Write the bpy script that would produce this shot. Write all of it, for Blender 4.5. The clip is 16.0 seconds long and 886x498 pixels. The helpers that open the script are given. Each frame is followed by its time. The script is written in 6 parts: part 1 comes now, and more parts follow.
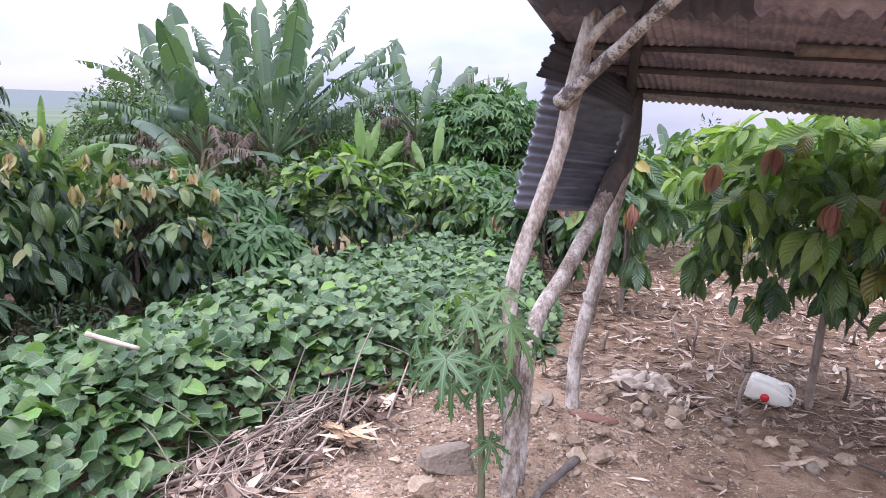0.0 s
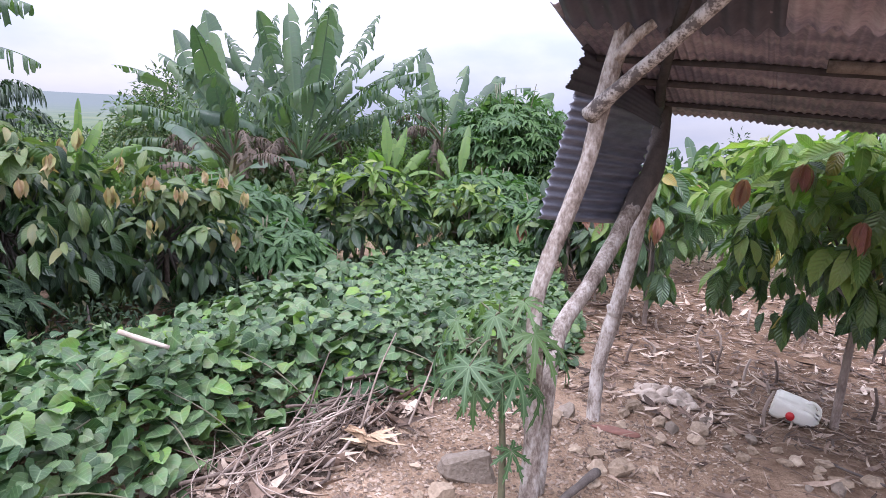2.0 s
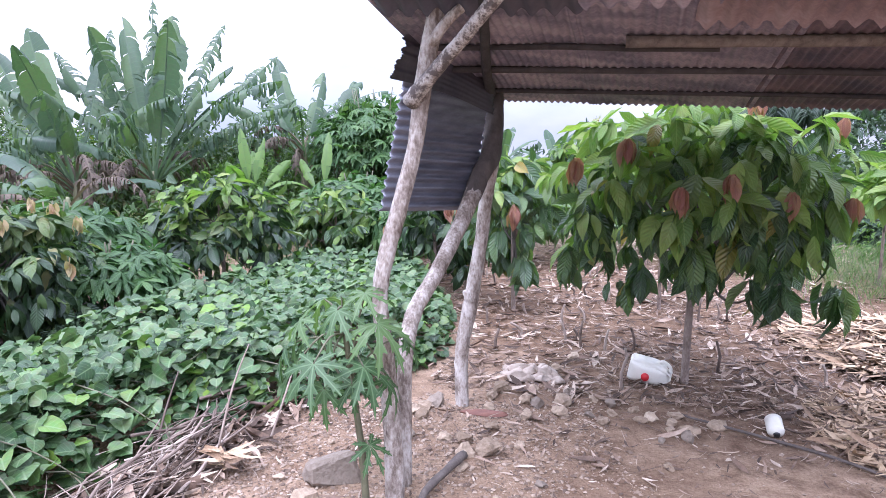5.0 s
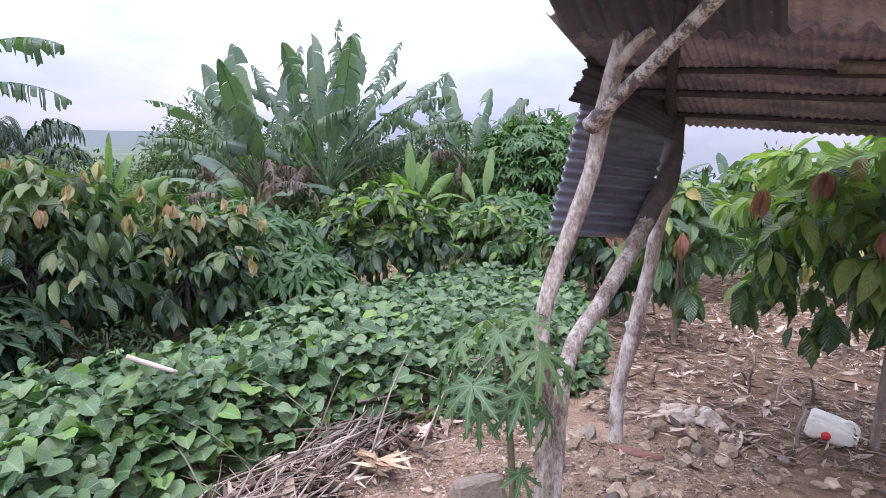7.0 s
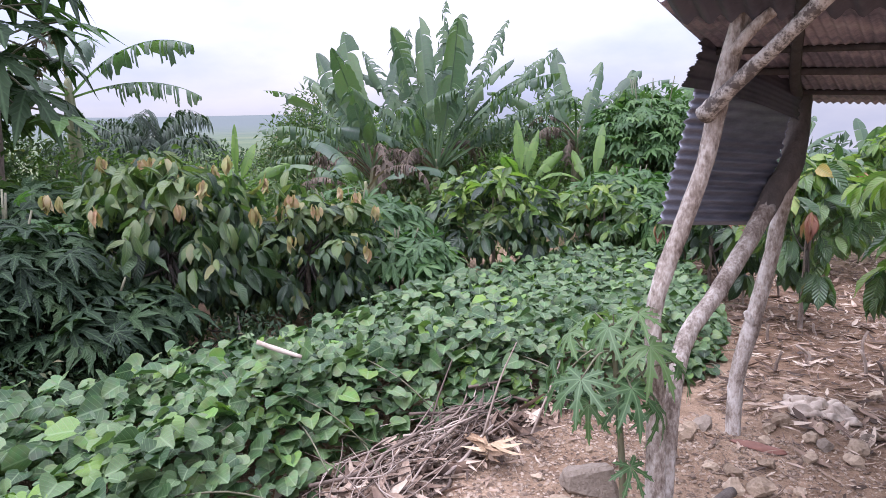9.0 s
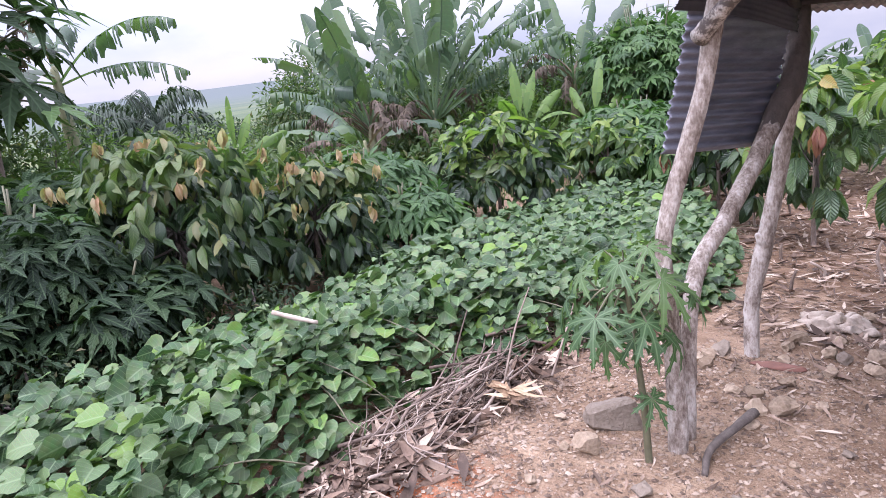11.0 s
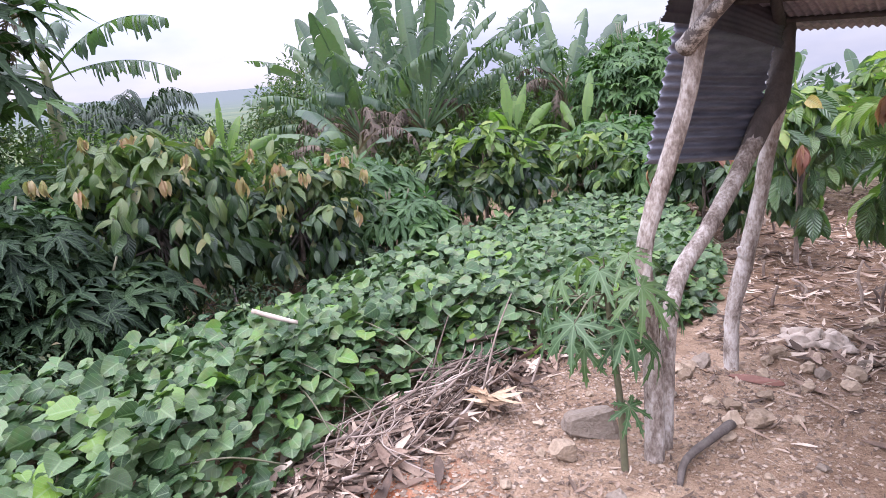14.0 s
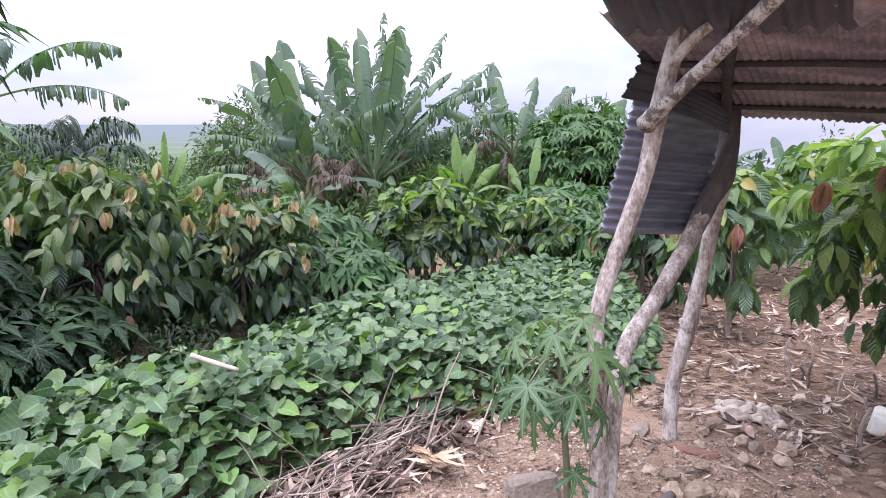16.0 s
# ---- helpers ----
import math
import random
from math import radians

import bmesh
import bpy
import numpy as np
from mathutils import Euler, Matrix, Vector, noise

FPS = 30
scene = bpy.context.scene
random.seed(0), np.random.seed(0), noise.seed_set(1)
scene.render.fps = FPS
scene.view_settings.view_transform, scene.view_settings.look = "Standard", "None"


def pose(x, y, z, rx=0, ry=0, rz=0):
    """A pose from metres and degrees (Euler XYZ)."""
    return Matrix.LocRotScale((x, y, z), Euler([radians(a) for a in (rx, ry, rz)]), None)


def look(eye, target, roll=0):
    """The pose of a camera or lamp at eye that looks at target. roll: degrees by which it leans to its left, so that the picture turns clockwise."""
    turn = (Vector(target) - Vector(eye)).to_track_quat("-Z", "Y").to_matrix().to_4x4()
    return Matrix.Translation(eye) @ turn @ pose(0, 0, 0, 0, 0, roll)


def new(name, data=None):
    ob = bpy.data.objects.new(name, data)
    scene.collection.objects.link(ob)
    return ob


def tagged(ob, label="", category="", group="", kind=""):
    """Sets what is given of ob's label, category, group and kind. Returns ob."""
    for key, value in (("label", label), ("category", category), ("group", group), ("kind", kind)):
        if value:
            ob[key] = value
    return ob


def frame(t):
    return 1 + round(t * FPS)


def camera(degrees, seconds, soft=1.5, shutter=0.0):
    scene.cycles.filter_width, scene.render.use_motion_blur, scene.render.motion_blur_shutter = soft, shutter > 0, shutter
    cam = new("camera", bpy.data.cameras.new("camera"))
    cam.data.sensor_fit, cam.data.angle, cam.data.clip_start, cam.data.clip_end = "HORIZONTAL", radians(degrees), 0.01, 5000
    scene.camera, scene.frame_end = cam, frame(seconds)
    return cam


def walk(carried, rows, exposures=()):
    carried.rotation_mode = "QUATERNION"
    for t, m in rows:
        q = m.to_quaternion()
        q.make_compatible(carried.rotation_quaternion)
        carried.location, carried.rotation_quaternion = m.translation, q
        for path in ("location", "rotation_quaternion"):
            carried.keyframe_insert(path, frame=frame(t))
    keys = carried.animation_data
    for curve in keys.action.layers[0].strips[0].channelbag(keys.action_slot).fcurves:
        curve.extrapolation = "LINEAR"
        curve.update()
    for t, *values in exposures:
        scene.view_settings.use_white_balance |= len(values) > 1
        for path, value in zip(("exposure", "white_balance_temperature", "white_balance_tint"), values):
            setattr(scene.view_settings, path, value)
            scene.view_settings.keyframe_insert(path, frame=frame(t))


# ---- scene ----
cam = camera(66.8, 16.0, soft=0.5)
PATH = [
    (0, (0.253, -0.037, 1.590), (0.163, 1.920, 1.190), 1.82),
    (0.5, (0.232, -0.049, 1.589), (0.062, 1.907, 1.210), 2.27),
    (1, (0.219, -0.063, 1.589), (0.009, 1.889, 1.212), 1.84),
    (1.5, (0.216, -0.066, 1.594), (-0.008, 1.888, 1.227), 1.92),
    (2, (0.241, -0.065, 1.594), (0.083, 1.892, 1.216), 2.84),
    (2.5, (0.341, -0.062, 1.578), (0.504, 1.892, 1.188), 2.20),
    (2.7, (0.394, -0.061, 1.576), (0.782, 1.864, 1.199), 1.10),
    (3, (0.471, -0.065, 1.573), (1.155, 1.777, 1.197), 3.22),
    (3.5, (0.528, -0.057, 1.585), (1.383, 1.717, 1.232), 4.05),
    (4, (0.501, -0.053, 1.575), (1.272, 1.763, 1.247), 3.23),
    (4.5, (0.460, -0.044, 1.551), (0.901, 1.873, 1.191), 1.24),
    (5, (0.421, -0.058, 1.532), (0.601, 1.902, 1.182), -1.30),
    (5.2, (0.440, -0.057, 1.530), (0.551, 1.910, 1.187), -3.42),
    (7.3, (0.354, -0.009, 1.575), (0.030, 1.942, 1.277), 1.79),
    (7.5, (0.357, -0.007, 1.585), (-0.004, 1.938, 1.294), 1.89),
    (8, (0.341, -0.023, 1.613), (-0.103, 1.903, 1.303), 0.38),
    (8.5, (0.367, -0.032, 1.627), (-0.147, 1.864, 1.253), -0.41),
    (9, (0.371, -0.052, 1.640), (-0.208, 1.825, 1.260), -1.23),
    (9.5, (0.367, -0.045, 1.634), (-0.198, 1.821, 1.189), -0.81),
    (9.9, (0.395, -0.024, 1.642), (-0.097, 1.850, 1.146), -3.10),
    (10, (0.401, -0.038, 1.661), (-0.118, 1.825, 1.153), -4.77),
    (10.2, (0.395, -0.037, 1.657), (-0.167, 1.813, 1.145), -6.03),
    (12.3, (0.381, -0.020, 1.623), (-0.272, 1.796, 1.096), -7.31),
    (12.5, (0.384, -0.013, 1.619), (-0.280, 1.805, 1.116), -6.66),
    (13, (0.384, -0.036, 1.619), (-0.261, 1.793, 1.129), -6.87),
    (13.5, (0.398, -0.021, 1.613), (-0.203, 1.816, 1.100), -6.69),
    (14, (0.407, -0.034, 1.606), (-0.167, 1.819, 1.117), -5.22),
    (14.5, (0.385, -0.052, 1.605), (-0.306, 1.761, 1.120), -5.10),
    (15, (0.355, -0.072, 1.600), (-0.470, 1.704, 1.190), -6.34),
    (15.5, (0.359, -0.046, 1.606), (-0.195, 1.843, 1.256), -1.49),
    (16, (0.329, -0.032, 1.614), (-0.065, 1.898, 1.270), -0.22),
]
walk(cam, [(t, look(eye, target, roll)) for t, eye, target, roll in PATH], [(0, 1.24, 5850, 25), (2, 1.17, 5850, 25), (2.6, 1.24, 5800, 25), (3, 1.62, 5650, 24), (4, 1.76, 5520, 25), (5.2, 1.42, 5520, 25), (7.5, 1.04, 5850, 25), (9.3, 1.12, 5900, 26), (10.2, 1.20, 5920, 27), (12.5, 1.27, 5950, 28), (15, 1.26, 5920, 26), (16, 1.25, 5900, 26)])

# ---- light ----
world = bpy.data.worlds.new("overcast_sky")
scene.world = world
world.use_nodes = True
wn, wl = world.node_tree.nodes, world.node_tree.links
wn.clear()
w_out, w_bg = wn.new("ShaderNodeOutputWorld"), wn.new("ShaderNodeBackground")
w_sky = wn.new("ShaderNodeTexSky")
w_sky.sky_type, w_sky.sun_disc = "NISHITA", False
w_sky.sun_elevation, w_sky.sun_rotation = radians(58), radians(200)
w_gain = wn.new("ShaderNodeMix")
w_gain.data_type, w_gain.blend_type = "RGBA", "MULTIPLY"
w_gain.inputs[0].default_value = 1.0
w_gain.inputs[7].default_value = (0.10, 0.10, 0.10, 1)
w_co, w_map = wn.new("ShaderNodeTexCoord"), wn.new("ShaderNodeMapping")
w_map.inputs["Scale"].default_value = (1.0, 1.0, 2.6)
w_noise = wn.new("ShaderNodeTexNoise")
w_noise.inputs["Scale"].default_value, w_noise.inputs["Detail"].default_value = 2.3, 7
w_ramp = wn.new("ShaderNodeValToRGB")
w_ramp.color_ramp.elements[0].position, w_ramp.color_ramp.elements[0].color = 0.38, (0.70, 0.76, 0.90, 1)
w_ramp.color_ramp.elements[1].position, w_ramp.color_ramp.elements[1].color = 0.56, (1.04, 1.04, 1.05, 1)
w_mix = wn.new("ShaderNodeMix")
w_mix.data_type = "RGBA"
w_mix.inputs[0].default_value = 0.86
wl.new(w_sky.outputs[0], w_gain.inputs[6])
wl.new(w_co.outputs["Generated"], w_map.inputs[0])
wl.new(w_map.outputs[0], w_noise.inputs[0])
wl.new(w_noise.outputs[0], w_ramp.inputs[0])
wl.new(w_gain.outputs[2], w_mix.inputs[6])
wl.new(w_ramp.outputs[0], w_mix.inputs[7])
# an overcast sky is three times as bright overhead as at the horizon
w_sep, w_up, w_bright = wn.new("ShaderNodeSeparateXYZ"), wn.new("ShaderNodeMapRange"), wn.new("ShaderNodeMix")
w_up.inputs[1].default_value, w_up.inputs[2].default_value, w_up.inputs[3].default_value, w_up.inputs[4].default_value = 0.0, 1.0, 0.345, 1.85
wl.new(w_co.outputs["Generated"], w_sep.inputs[0])
wl.new(w_sep.outputs[2], w_up.inputs[0])
w_bright.data_type, w_bright.blend_type = "RGBA", "MULTIPLY"
w_bright.inputs[0].default_value = 1.0
wl.new(w_mix.outputs[2], w_bright.inputs[6])
wl.new(w_up.outputs[0], w_bright.inputs[7])
wl.new(w_bright.outputs[2], w_bg.inputs[0])
w_bg.inputs[1].default_value = 1.13
wl.new(w_bg.outputs[0], w_out.inputs[0])

sun = new("sun", bpy.data.lights.new("sun", "SUN"))
sun.data.energy, sun.data.angle, sun.data.color = 1.5, radians(40), (1.0, 0.98, 0.94)
sun.matrix_world = look((-3.0, -6.0, 11.0), (0, 0, 0))


# ---- materials ----
def mat(name):
    m = bpy.data.materials.new(name)
    m.use_nodes = True
    n = m.node_tree.nodes
    return m, n, m.node_tree.links, n["Principled BSDF"]


def ramp(n, stops):
    r = n.new("ShaderNodeValToRGB")
    e = r.color_ramp.elements
    while len(e) < len(stops):
        e.new(0.5)
    for k, (p, c) in zip(e, stops):
        k.position, k.color = p, (*c, 1)
    return r


def noise_tex(n, l, vec, scale, detail=4, rough=0.55):
    t = n.new("ShaderNodeTexNoise")
    t.inputs["Scale"].default_value, t.inputs["Detail"].default_value, t.inputs["Roughness"].default_value = scale, detail, rough
    if vec:
        l.new(vec, t.inputs["Vector"])
    return t


def mixc(n, l, kind, fac, a, b):
    x = n.new("ShaderNodeMix")
    x.data_type, x.blend_type = "RGBA", kind
    for sock, v in ((x.inputs[0], fac), (x.inputs[6], a), (x.inputs[7], b)):
        if hasattr(v, "is_linked"):
            l.new(v, sock)
        elif isinstance(v, tuple):
            sock.default_value = (*v, 1)
        else:
            sock.default_value = v
    return x.outputs[2]


def math_node(n, l, op, a, b=None):
    x = n.new("ShaderNodeMath")
    x.operation = op
    for sock, v in ((x.inputs[0], a), (x.inputs[1], b)):
        if v is None:
            continue
        if hasattr(v, "is_linked"):
            l.new(v, sock)
        else:
            sock.default_value = v
    return x.outputs[0]


def piece_random(n, l):
    """A number from 0 to 1 for each piece, alone or in a joined mesh."""
    g, o = n.new("ShaderNodeNewGeometry"), n.new("ShaderNodeObjectInfo")
    s = math_node(n, l, "ADD", g.outputs["Random Per Island"], o.outputs["Random"])
    return math_node(n, l, "FRACT", s)


def bump(n, l, height, bsdf, strength, distance):
    b = n.new("ShaderNodeBump")
    b.inputs["Strength"].default_value, b.inputs["Distance"].default_value = strength, distance
    l.new(height, b.inputs["Height"])
    l.new(b.outputs[0], bsdf.inputs["Normal"])


def leaf_mat(name, stops, vein, veins=9, rough=0.42, through_light=0.35, slant=1.4, spots=0.35, relief=0.4, gloss=0.45):
    m, n, l, p = mat(name)
    uv = n.new("ShaderNodeUVMap")
    sep = n.new("ShaderNodeSeparateXYZ")
    l.new(uv.outputs[0], sep.inputs[0])
    col = ramp(n, stops)
    l.new(piece_random(n, l), col.inputs[0])
    across = math_node(n, l, "ABSOLUTE", math_node(n, l, "SUBTRACT", sep.outputs[0], 0.5))
    slanted = math_node(n, l, "SUBTRACT", sep.outputs[1], math_node(n, l, "MULTIPLY", across, slant * 0.35))
    wave = math_node(n, l, "SINE", math_node(n, l, "MULTIPLY", slanted, veins * 6.283))
    ribs = n.new("ShaderNodeMapRange")
    ribs.inputs[1].default_value, ribs.inputs[2].default_value = 0.86, 1.0
    l.new(wave, ribs.inputs[0])
    mid = n.new("ShaderNodeMapRange")
    mid.inputs[1].default_value, mid.inputs[2].default_value = 0.045, 0.012
    l.new(across, mid.inputs[0])
    line = math_node(n, l, "MAXIMUM", mid.outputs[0], math_node(n, l, "MULTIPLY", ribs.outputs[0], 0.45))
    co = n.new("ShaderNodeTexCoord")
    blotch = noise_tex(n, l, co.outputs["Object"], 28, 3)
    c1 = mixc(n, l, "MULTIPLY", spots, col.outputs[0], blotch.outputs["Color"])
    blend = n.new("ShaderNodeMix")
    blend.data_type = "RGBA"
    l.new(math_node(n, l, "MULTIPLY", line, 0.5), blend.inputs[0])
    l.new(c1, blend.inputs[6])
    blend.inputs[7].default_value = (*vein, 1)
    l.new(blend.outputs[2], p.inputs["Base Color"])
    p.inputs["Roughness"].default_value = rough
    p.inputs["Specular IOR Level"].default_value = gloss
    bump(n, l, math_node(n, l, "MULTIPLY", wave, 1.0), p, relief, 0.004)
    tr = n.new("ShaderNodeBsdfTranslucent")
    glow = mixc(n, l, "MULTIPLY", 1.0, blend.outputs[2], (1.0, 1.25, 0.5))
    l.new(glow, tr.inputs[0])
    mx = n.new("ShaderNodeMixShader")
    mx.inputs[0].default_value = through_light
    l.new(p.outputs[0], mx.inputs[1])
    l.new(tr.outputs[0], mx.inputs[2])
    l.new(mx.outputs[0], n["Material Output"].inputs[0])
    return m


def speckled(name, stops, scale, rough=0.9, relief=0.4, dist=0.01, fine=90, random_gain=0.0, stretch=(1, 1, 1), metal=0.0, fine_amount=0.45):
    m, n, l, p = mat(name)
    co, mp = n.new("ShaderNodeTexCoord"), n.new("ShaderNodeMapping")
    mp.inputs["Scale"].default_value = stretch
    l.new(co.outputs["Object"], mp.inputs[0])
    a = noise_tex(n, l, mp.outputs[0], scale, 5, 0.6)
    b = noise_tex(n, l, mp.outputs[0], fine, 3, 0.6)
    f = math_node(n, l, "ADD", math_node(n, l, "MULTIPLY", a.outputs[0], 1 - fine_amount * 0.5), math_node(n, l, "MULTIPLY", math_node(n, l, "SUBTRACT", b.outputs[0], 0.25), fine_amount * 0.5))
    if random_gain:
        f = math_node(n, l, "ADD", f, math_node(n, l, "MULTIPLY", math_node(n, l, "SUBTRACT", piece_random(n, l), 0.5), random_gain))
    r = ramp(n, stops)
    l.new(f, r.inputs[0])
    l.new(r.outputs[0], p.inputs["Base Color"])
    p.inputs["Roughness"].default_value, p.inputs["Metallic"].default_value = rough, metal
    bump(n, l, math_node(n, l, "ADD", a.outputs[0], math_node(n, l, "MULTIPLY", b.outputs[0], 0.5)), p, relief, dist)
    return m


def plain(name, colour, rough=0.5, relief=0.1):
    return speckled(name, [(0.3, tuple(c * 0.85 for c in colour)), (0.7, colour)], 12, rough, relief, 0.003)


CACAO = leaf_mat("cacao_leaf", [(0.0, (0.044, 0.094, 0.038)), (0.4, (0.074, 0.142, 0.056)), (0.75, (0.122, 0.205, 0.068)), (0.97, (0.215, 0.305, 0.095)), (1.0, (0.42, 0.30, 0.06))], (0.17, 0.27, 0.10), 9, 0.34, 0.34, relief=0.75, gloss=0.9)
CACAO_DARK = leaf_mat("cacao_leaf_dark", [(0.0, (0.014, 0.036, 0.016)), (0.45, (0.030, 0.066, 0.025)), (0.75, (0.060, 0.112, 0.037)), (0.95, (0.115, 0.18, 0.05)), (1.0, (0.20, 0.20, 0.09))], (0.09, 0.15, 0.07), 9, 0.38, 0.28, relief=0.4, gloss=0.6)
CACAO_YOUNG = leaf_mat("cacao_leaf_young", [(0.0, (0.118, 0.215, 0.055)), (0.5, (0.195, 0.305, 0.072)), (1.0, (0.315, 0.400, 0.115))], (0.28, 0.37, 0.13), 9, 0.42, 0.40)
SEEDLING = leaf_mat("seedling_leaf", [(0.0, (0.060, 0.122, 0.052)), (0.5, (0.095, 0.175, 0.072)), (0.9, (0.140, 0.230, 0.086)), (1.0, (0.24, 0.31, 0.08))], (0.2, 0.3, 0.16), 3, 0.5, 0.4, relief=0.1)
FLUSH_RED = leaf_mat("cacao_flush_red", [(0.0, (0.32, 0.135, 0.11)), (0.6, (0.44, 0.205, 0.16)), (1.0, (0.52, 0.31, 0.22))], (0.52, 0.30, 0.22), 9, 0.45, 0.5)
FLUSH_PALE = leaf_mat("cacao_flush_pale", [(0.0, (0.42, 0.25, 0.15)), (0.5, (0.46, 0.35, 0.19)), (1.0, (0.36, 0.36, 0.14))], (0.45, 0.34, 0.2), 9, 0.5, 0.3)
VINE = leaf_mat("vine_leaf", [(0.0, (0.034, 0.082, 0.031)), (0.30, (0.072, 0.138, 0.051)), (0.62, (0.122, 0.205, 0.083)), (0.88, (0.178, 0.262, 0.118)), (0.95, (0.160, 0.285, 0.060)), (1.0, (0.195, 0.34, 0.048))], (0.22, 0.31, 0.165), 5, 0.45, 0.22, 2.2, 0.55, 0.08, gloss=0.36)
PALMATE = leaf_mat("palmate_leaf", [(0.0, (0.040, 0.096, 0.034)), (0.5, (0.066, 0.145, 0.046)), (1.0, (0.120, 0.215, 0.064))], (0.13, 0.23, 0.09), 8, 0.5, 0.36, gloss=0.4)
# very dark green: the deep shade inside the left shrubs is in the colour
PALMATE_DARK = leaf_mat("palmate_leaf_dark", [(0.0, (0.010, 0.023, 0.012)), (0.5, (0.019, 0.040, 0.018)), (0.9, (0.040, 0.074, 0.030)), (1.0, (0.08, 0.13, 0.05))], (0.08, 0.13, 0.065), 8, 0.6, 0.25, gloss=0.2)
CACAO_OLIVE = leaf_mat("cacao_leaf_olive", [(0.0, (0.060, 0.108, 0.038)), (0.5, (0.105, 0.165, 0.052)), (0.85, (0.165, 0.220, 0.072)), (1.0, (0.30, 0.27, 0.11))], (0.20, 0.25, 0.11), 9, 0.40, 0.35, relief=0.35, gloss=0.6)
BANANA = leaf_mat("banana_leaf", [(0.0, (0.060, 0.105, 0.068)), (0.5, (0.092, 0.150, 0.088)), (1.0, (0.14, 0.205, 0.105))], (0.13, 0.19, 0.12), 34, 0.42, 0.36, 0.2, 0.3, 0.05)
BANANA_YOUNG = leaf_mat("banana_leaf_young", [(0.0, (0.105, 0.198, 0.049)), (1.0, (0.179, 0.296, 0.068))], (0.14, 0.23, 0.07), 34, 0.42, 0.45, 0.2, 0.25, 0.04)
BANANA_DRY = leaf_mat("banana_leaf_dry", [(0.0, (0.085, 0.065, 0.052)), (1.0, (0.18, 0.14, 0.105))], (0.2, 0.16, 0.12), 20, 0.85, 0.15)
SCRUB = leaf_mat("scrub_leaf", [(0.0, (0.032, 0.068, 0.022)), (0.5, (0.058, 0.108, 0.032)), (0.85, (0.094, 0.158, 0.043)), (1.0, (0.173, 0.158, 0.072))], (0.14, 0.22, 0.08), 6, 0.6, 0.35)
SCRUB_BRIGHT = leaf_mat("scrub_leaf_bright", [(0.0, (0.058, 0.122, 0.029)), (0.5, (0.101, 0.187, 0.040)), (1.0, (0.158, 0.245, 0.065))], (0.2, 0.3, 0.1), 6, 0.6, 0.4)
FAR_LEAF = leaf_mat("far_leaf", [(0.0, (0.029, 0.058, 0.034)), (0.6, (0.049, 0.083, 0.046)), (1.0, (0.075, 0.110, 0.058))], (0.12, 0.18, 0.1), 6, 0.7, 0.3)
PALM = leaf_mat("palm_leaf", [(0.0, (0.024, 0.046, 0.029)), (1.0, (0.048, 0.077, 0.043))], (0.13, 0.2, 0.1), 3, 0.5, 0.25)
GRASS = leaf_mat("grass_blade", [(0.0, (0.06, 0.12, 0.035)), (0.5, (0.10, 0.19, 0.05)), (0.85, (0.17, 0.27, 0.07)), (1.0, (0.32, 0.27, 0.13))], (0.16, 0.25, 0.09), 2, 0.6, 0.35)
# weed and grass greens with the shade they grow in mixed into the colour
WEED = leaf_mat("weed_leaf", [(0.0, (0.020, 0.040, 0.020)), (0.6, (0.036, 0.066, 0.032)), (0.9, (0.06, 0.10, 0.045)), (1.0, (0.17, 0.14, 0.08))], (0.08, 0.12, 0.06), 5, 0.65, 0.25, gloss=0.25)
GRASS_SHADED = leaf_mat("grass_blade_shaded", [(0.0, (0.026, 0.040, 0.022)), (0.5, (0.048, 0.068, 0.032)), (0.78, (0.075, 0.095, 0.045)), (1.0, (0.20, 0.165, 0.105))], (0.1, 0.14, 0.07), 2, 0.6, 0.3)
HUSK = speckled("dry_husk", [(0.08, (0.062, 0.040, 0.028)), (0.38, (0.170, 0.112, 0.079)), (0.64, (0.295, 0.212, 0.155)), (0.95, (0.52, 0.43, 0.34))], 14, 0.8, 0.4, 0.004, 120, 0.95, (1, 1, 1))
HUSK_PALE = speckled("pale_husk", [(0.10, (0.095, 0.058, 0.034)), (0.42, (0.275, 0.180, 0.106)), (0.92, (0.54, 0.405, 0.262))], 14, 0.75, 0.4, 0.004, 120, 0.95)
STICK = speckled("dry_stick", [(0.2, (0.095, 0.068, 0.053)), (0.5, (0.225, 0.172, 0.138)), (0.85, (0.42, 0.35, 0.295))], 10, 0.9, 0.5, 0.004, 90, 0.8)
BARK = speckled("weathered_post", [(0.25, (0.125, 0.092, 0.072)), (0.35, (0.285, 0.238, 0.200)), (0.43, (0.450, 0.400, 0.355)), (0.53, (0.590, 0.555, 0.515)), (0.8, (0.70, 0.685, 0.66))], 13, 0.85, 1.0, 0.014, 80, 0.1, (1.2, 1.2, 0.55), 0.0, 0.75)
BARK_BROWN = speckled("brown_post", [(0.25, (0.085, 0.060, 0.048)), (0.40, (0.205, 0.155, 0.126)), (0.55, (0.310, 0.248, 0.208)), (0.66, (0.40, 0.345, 0.30)), (0.8, (0.60, 0.56, 0.52))], 9, 0.88, 1.0, 0.014, 70, 0.1, (1.2, 1.2, 0.6), 0.0, 0.6)
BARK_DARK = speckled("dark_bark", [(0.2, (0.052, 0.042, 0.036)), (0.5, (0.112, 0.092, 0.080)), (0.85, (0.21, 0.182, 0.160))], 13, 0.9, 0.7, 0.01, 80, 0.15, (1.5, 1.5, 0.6))
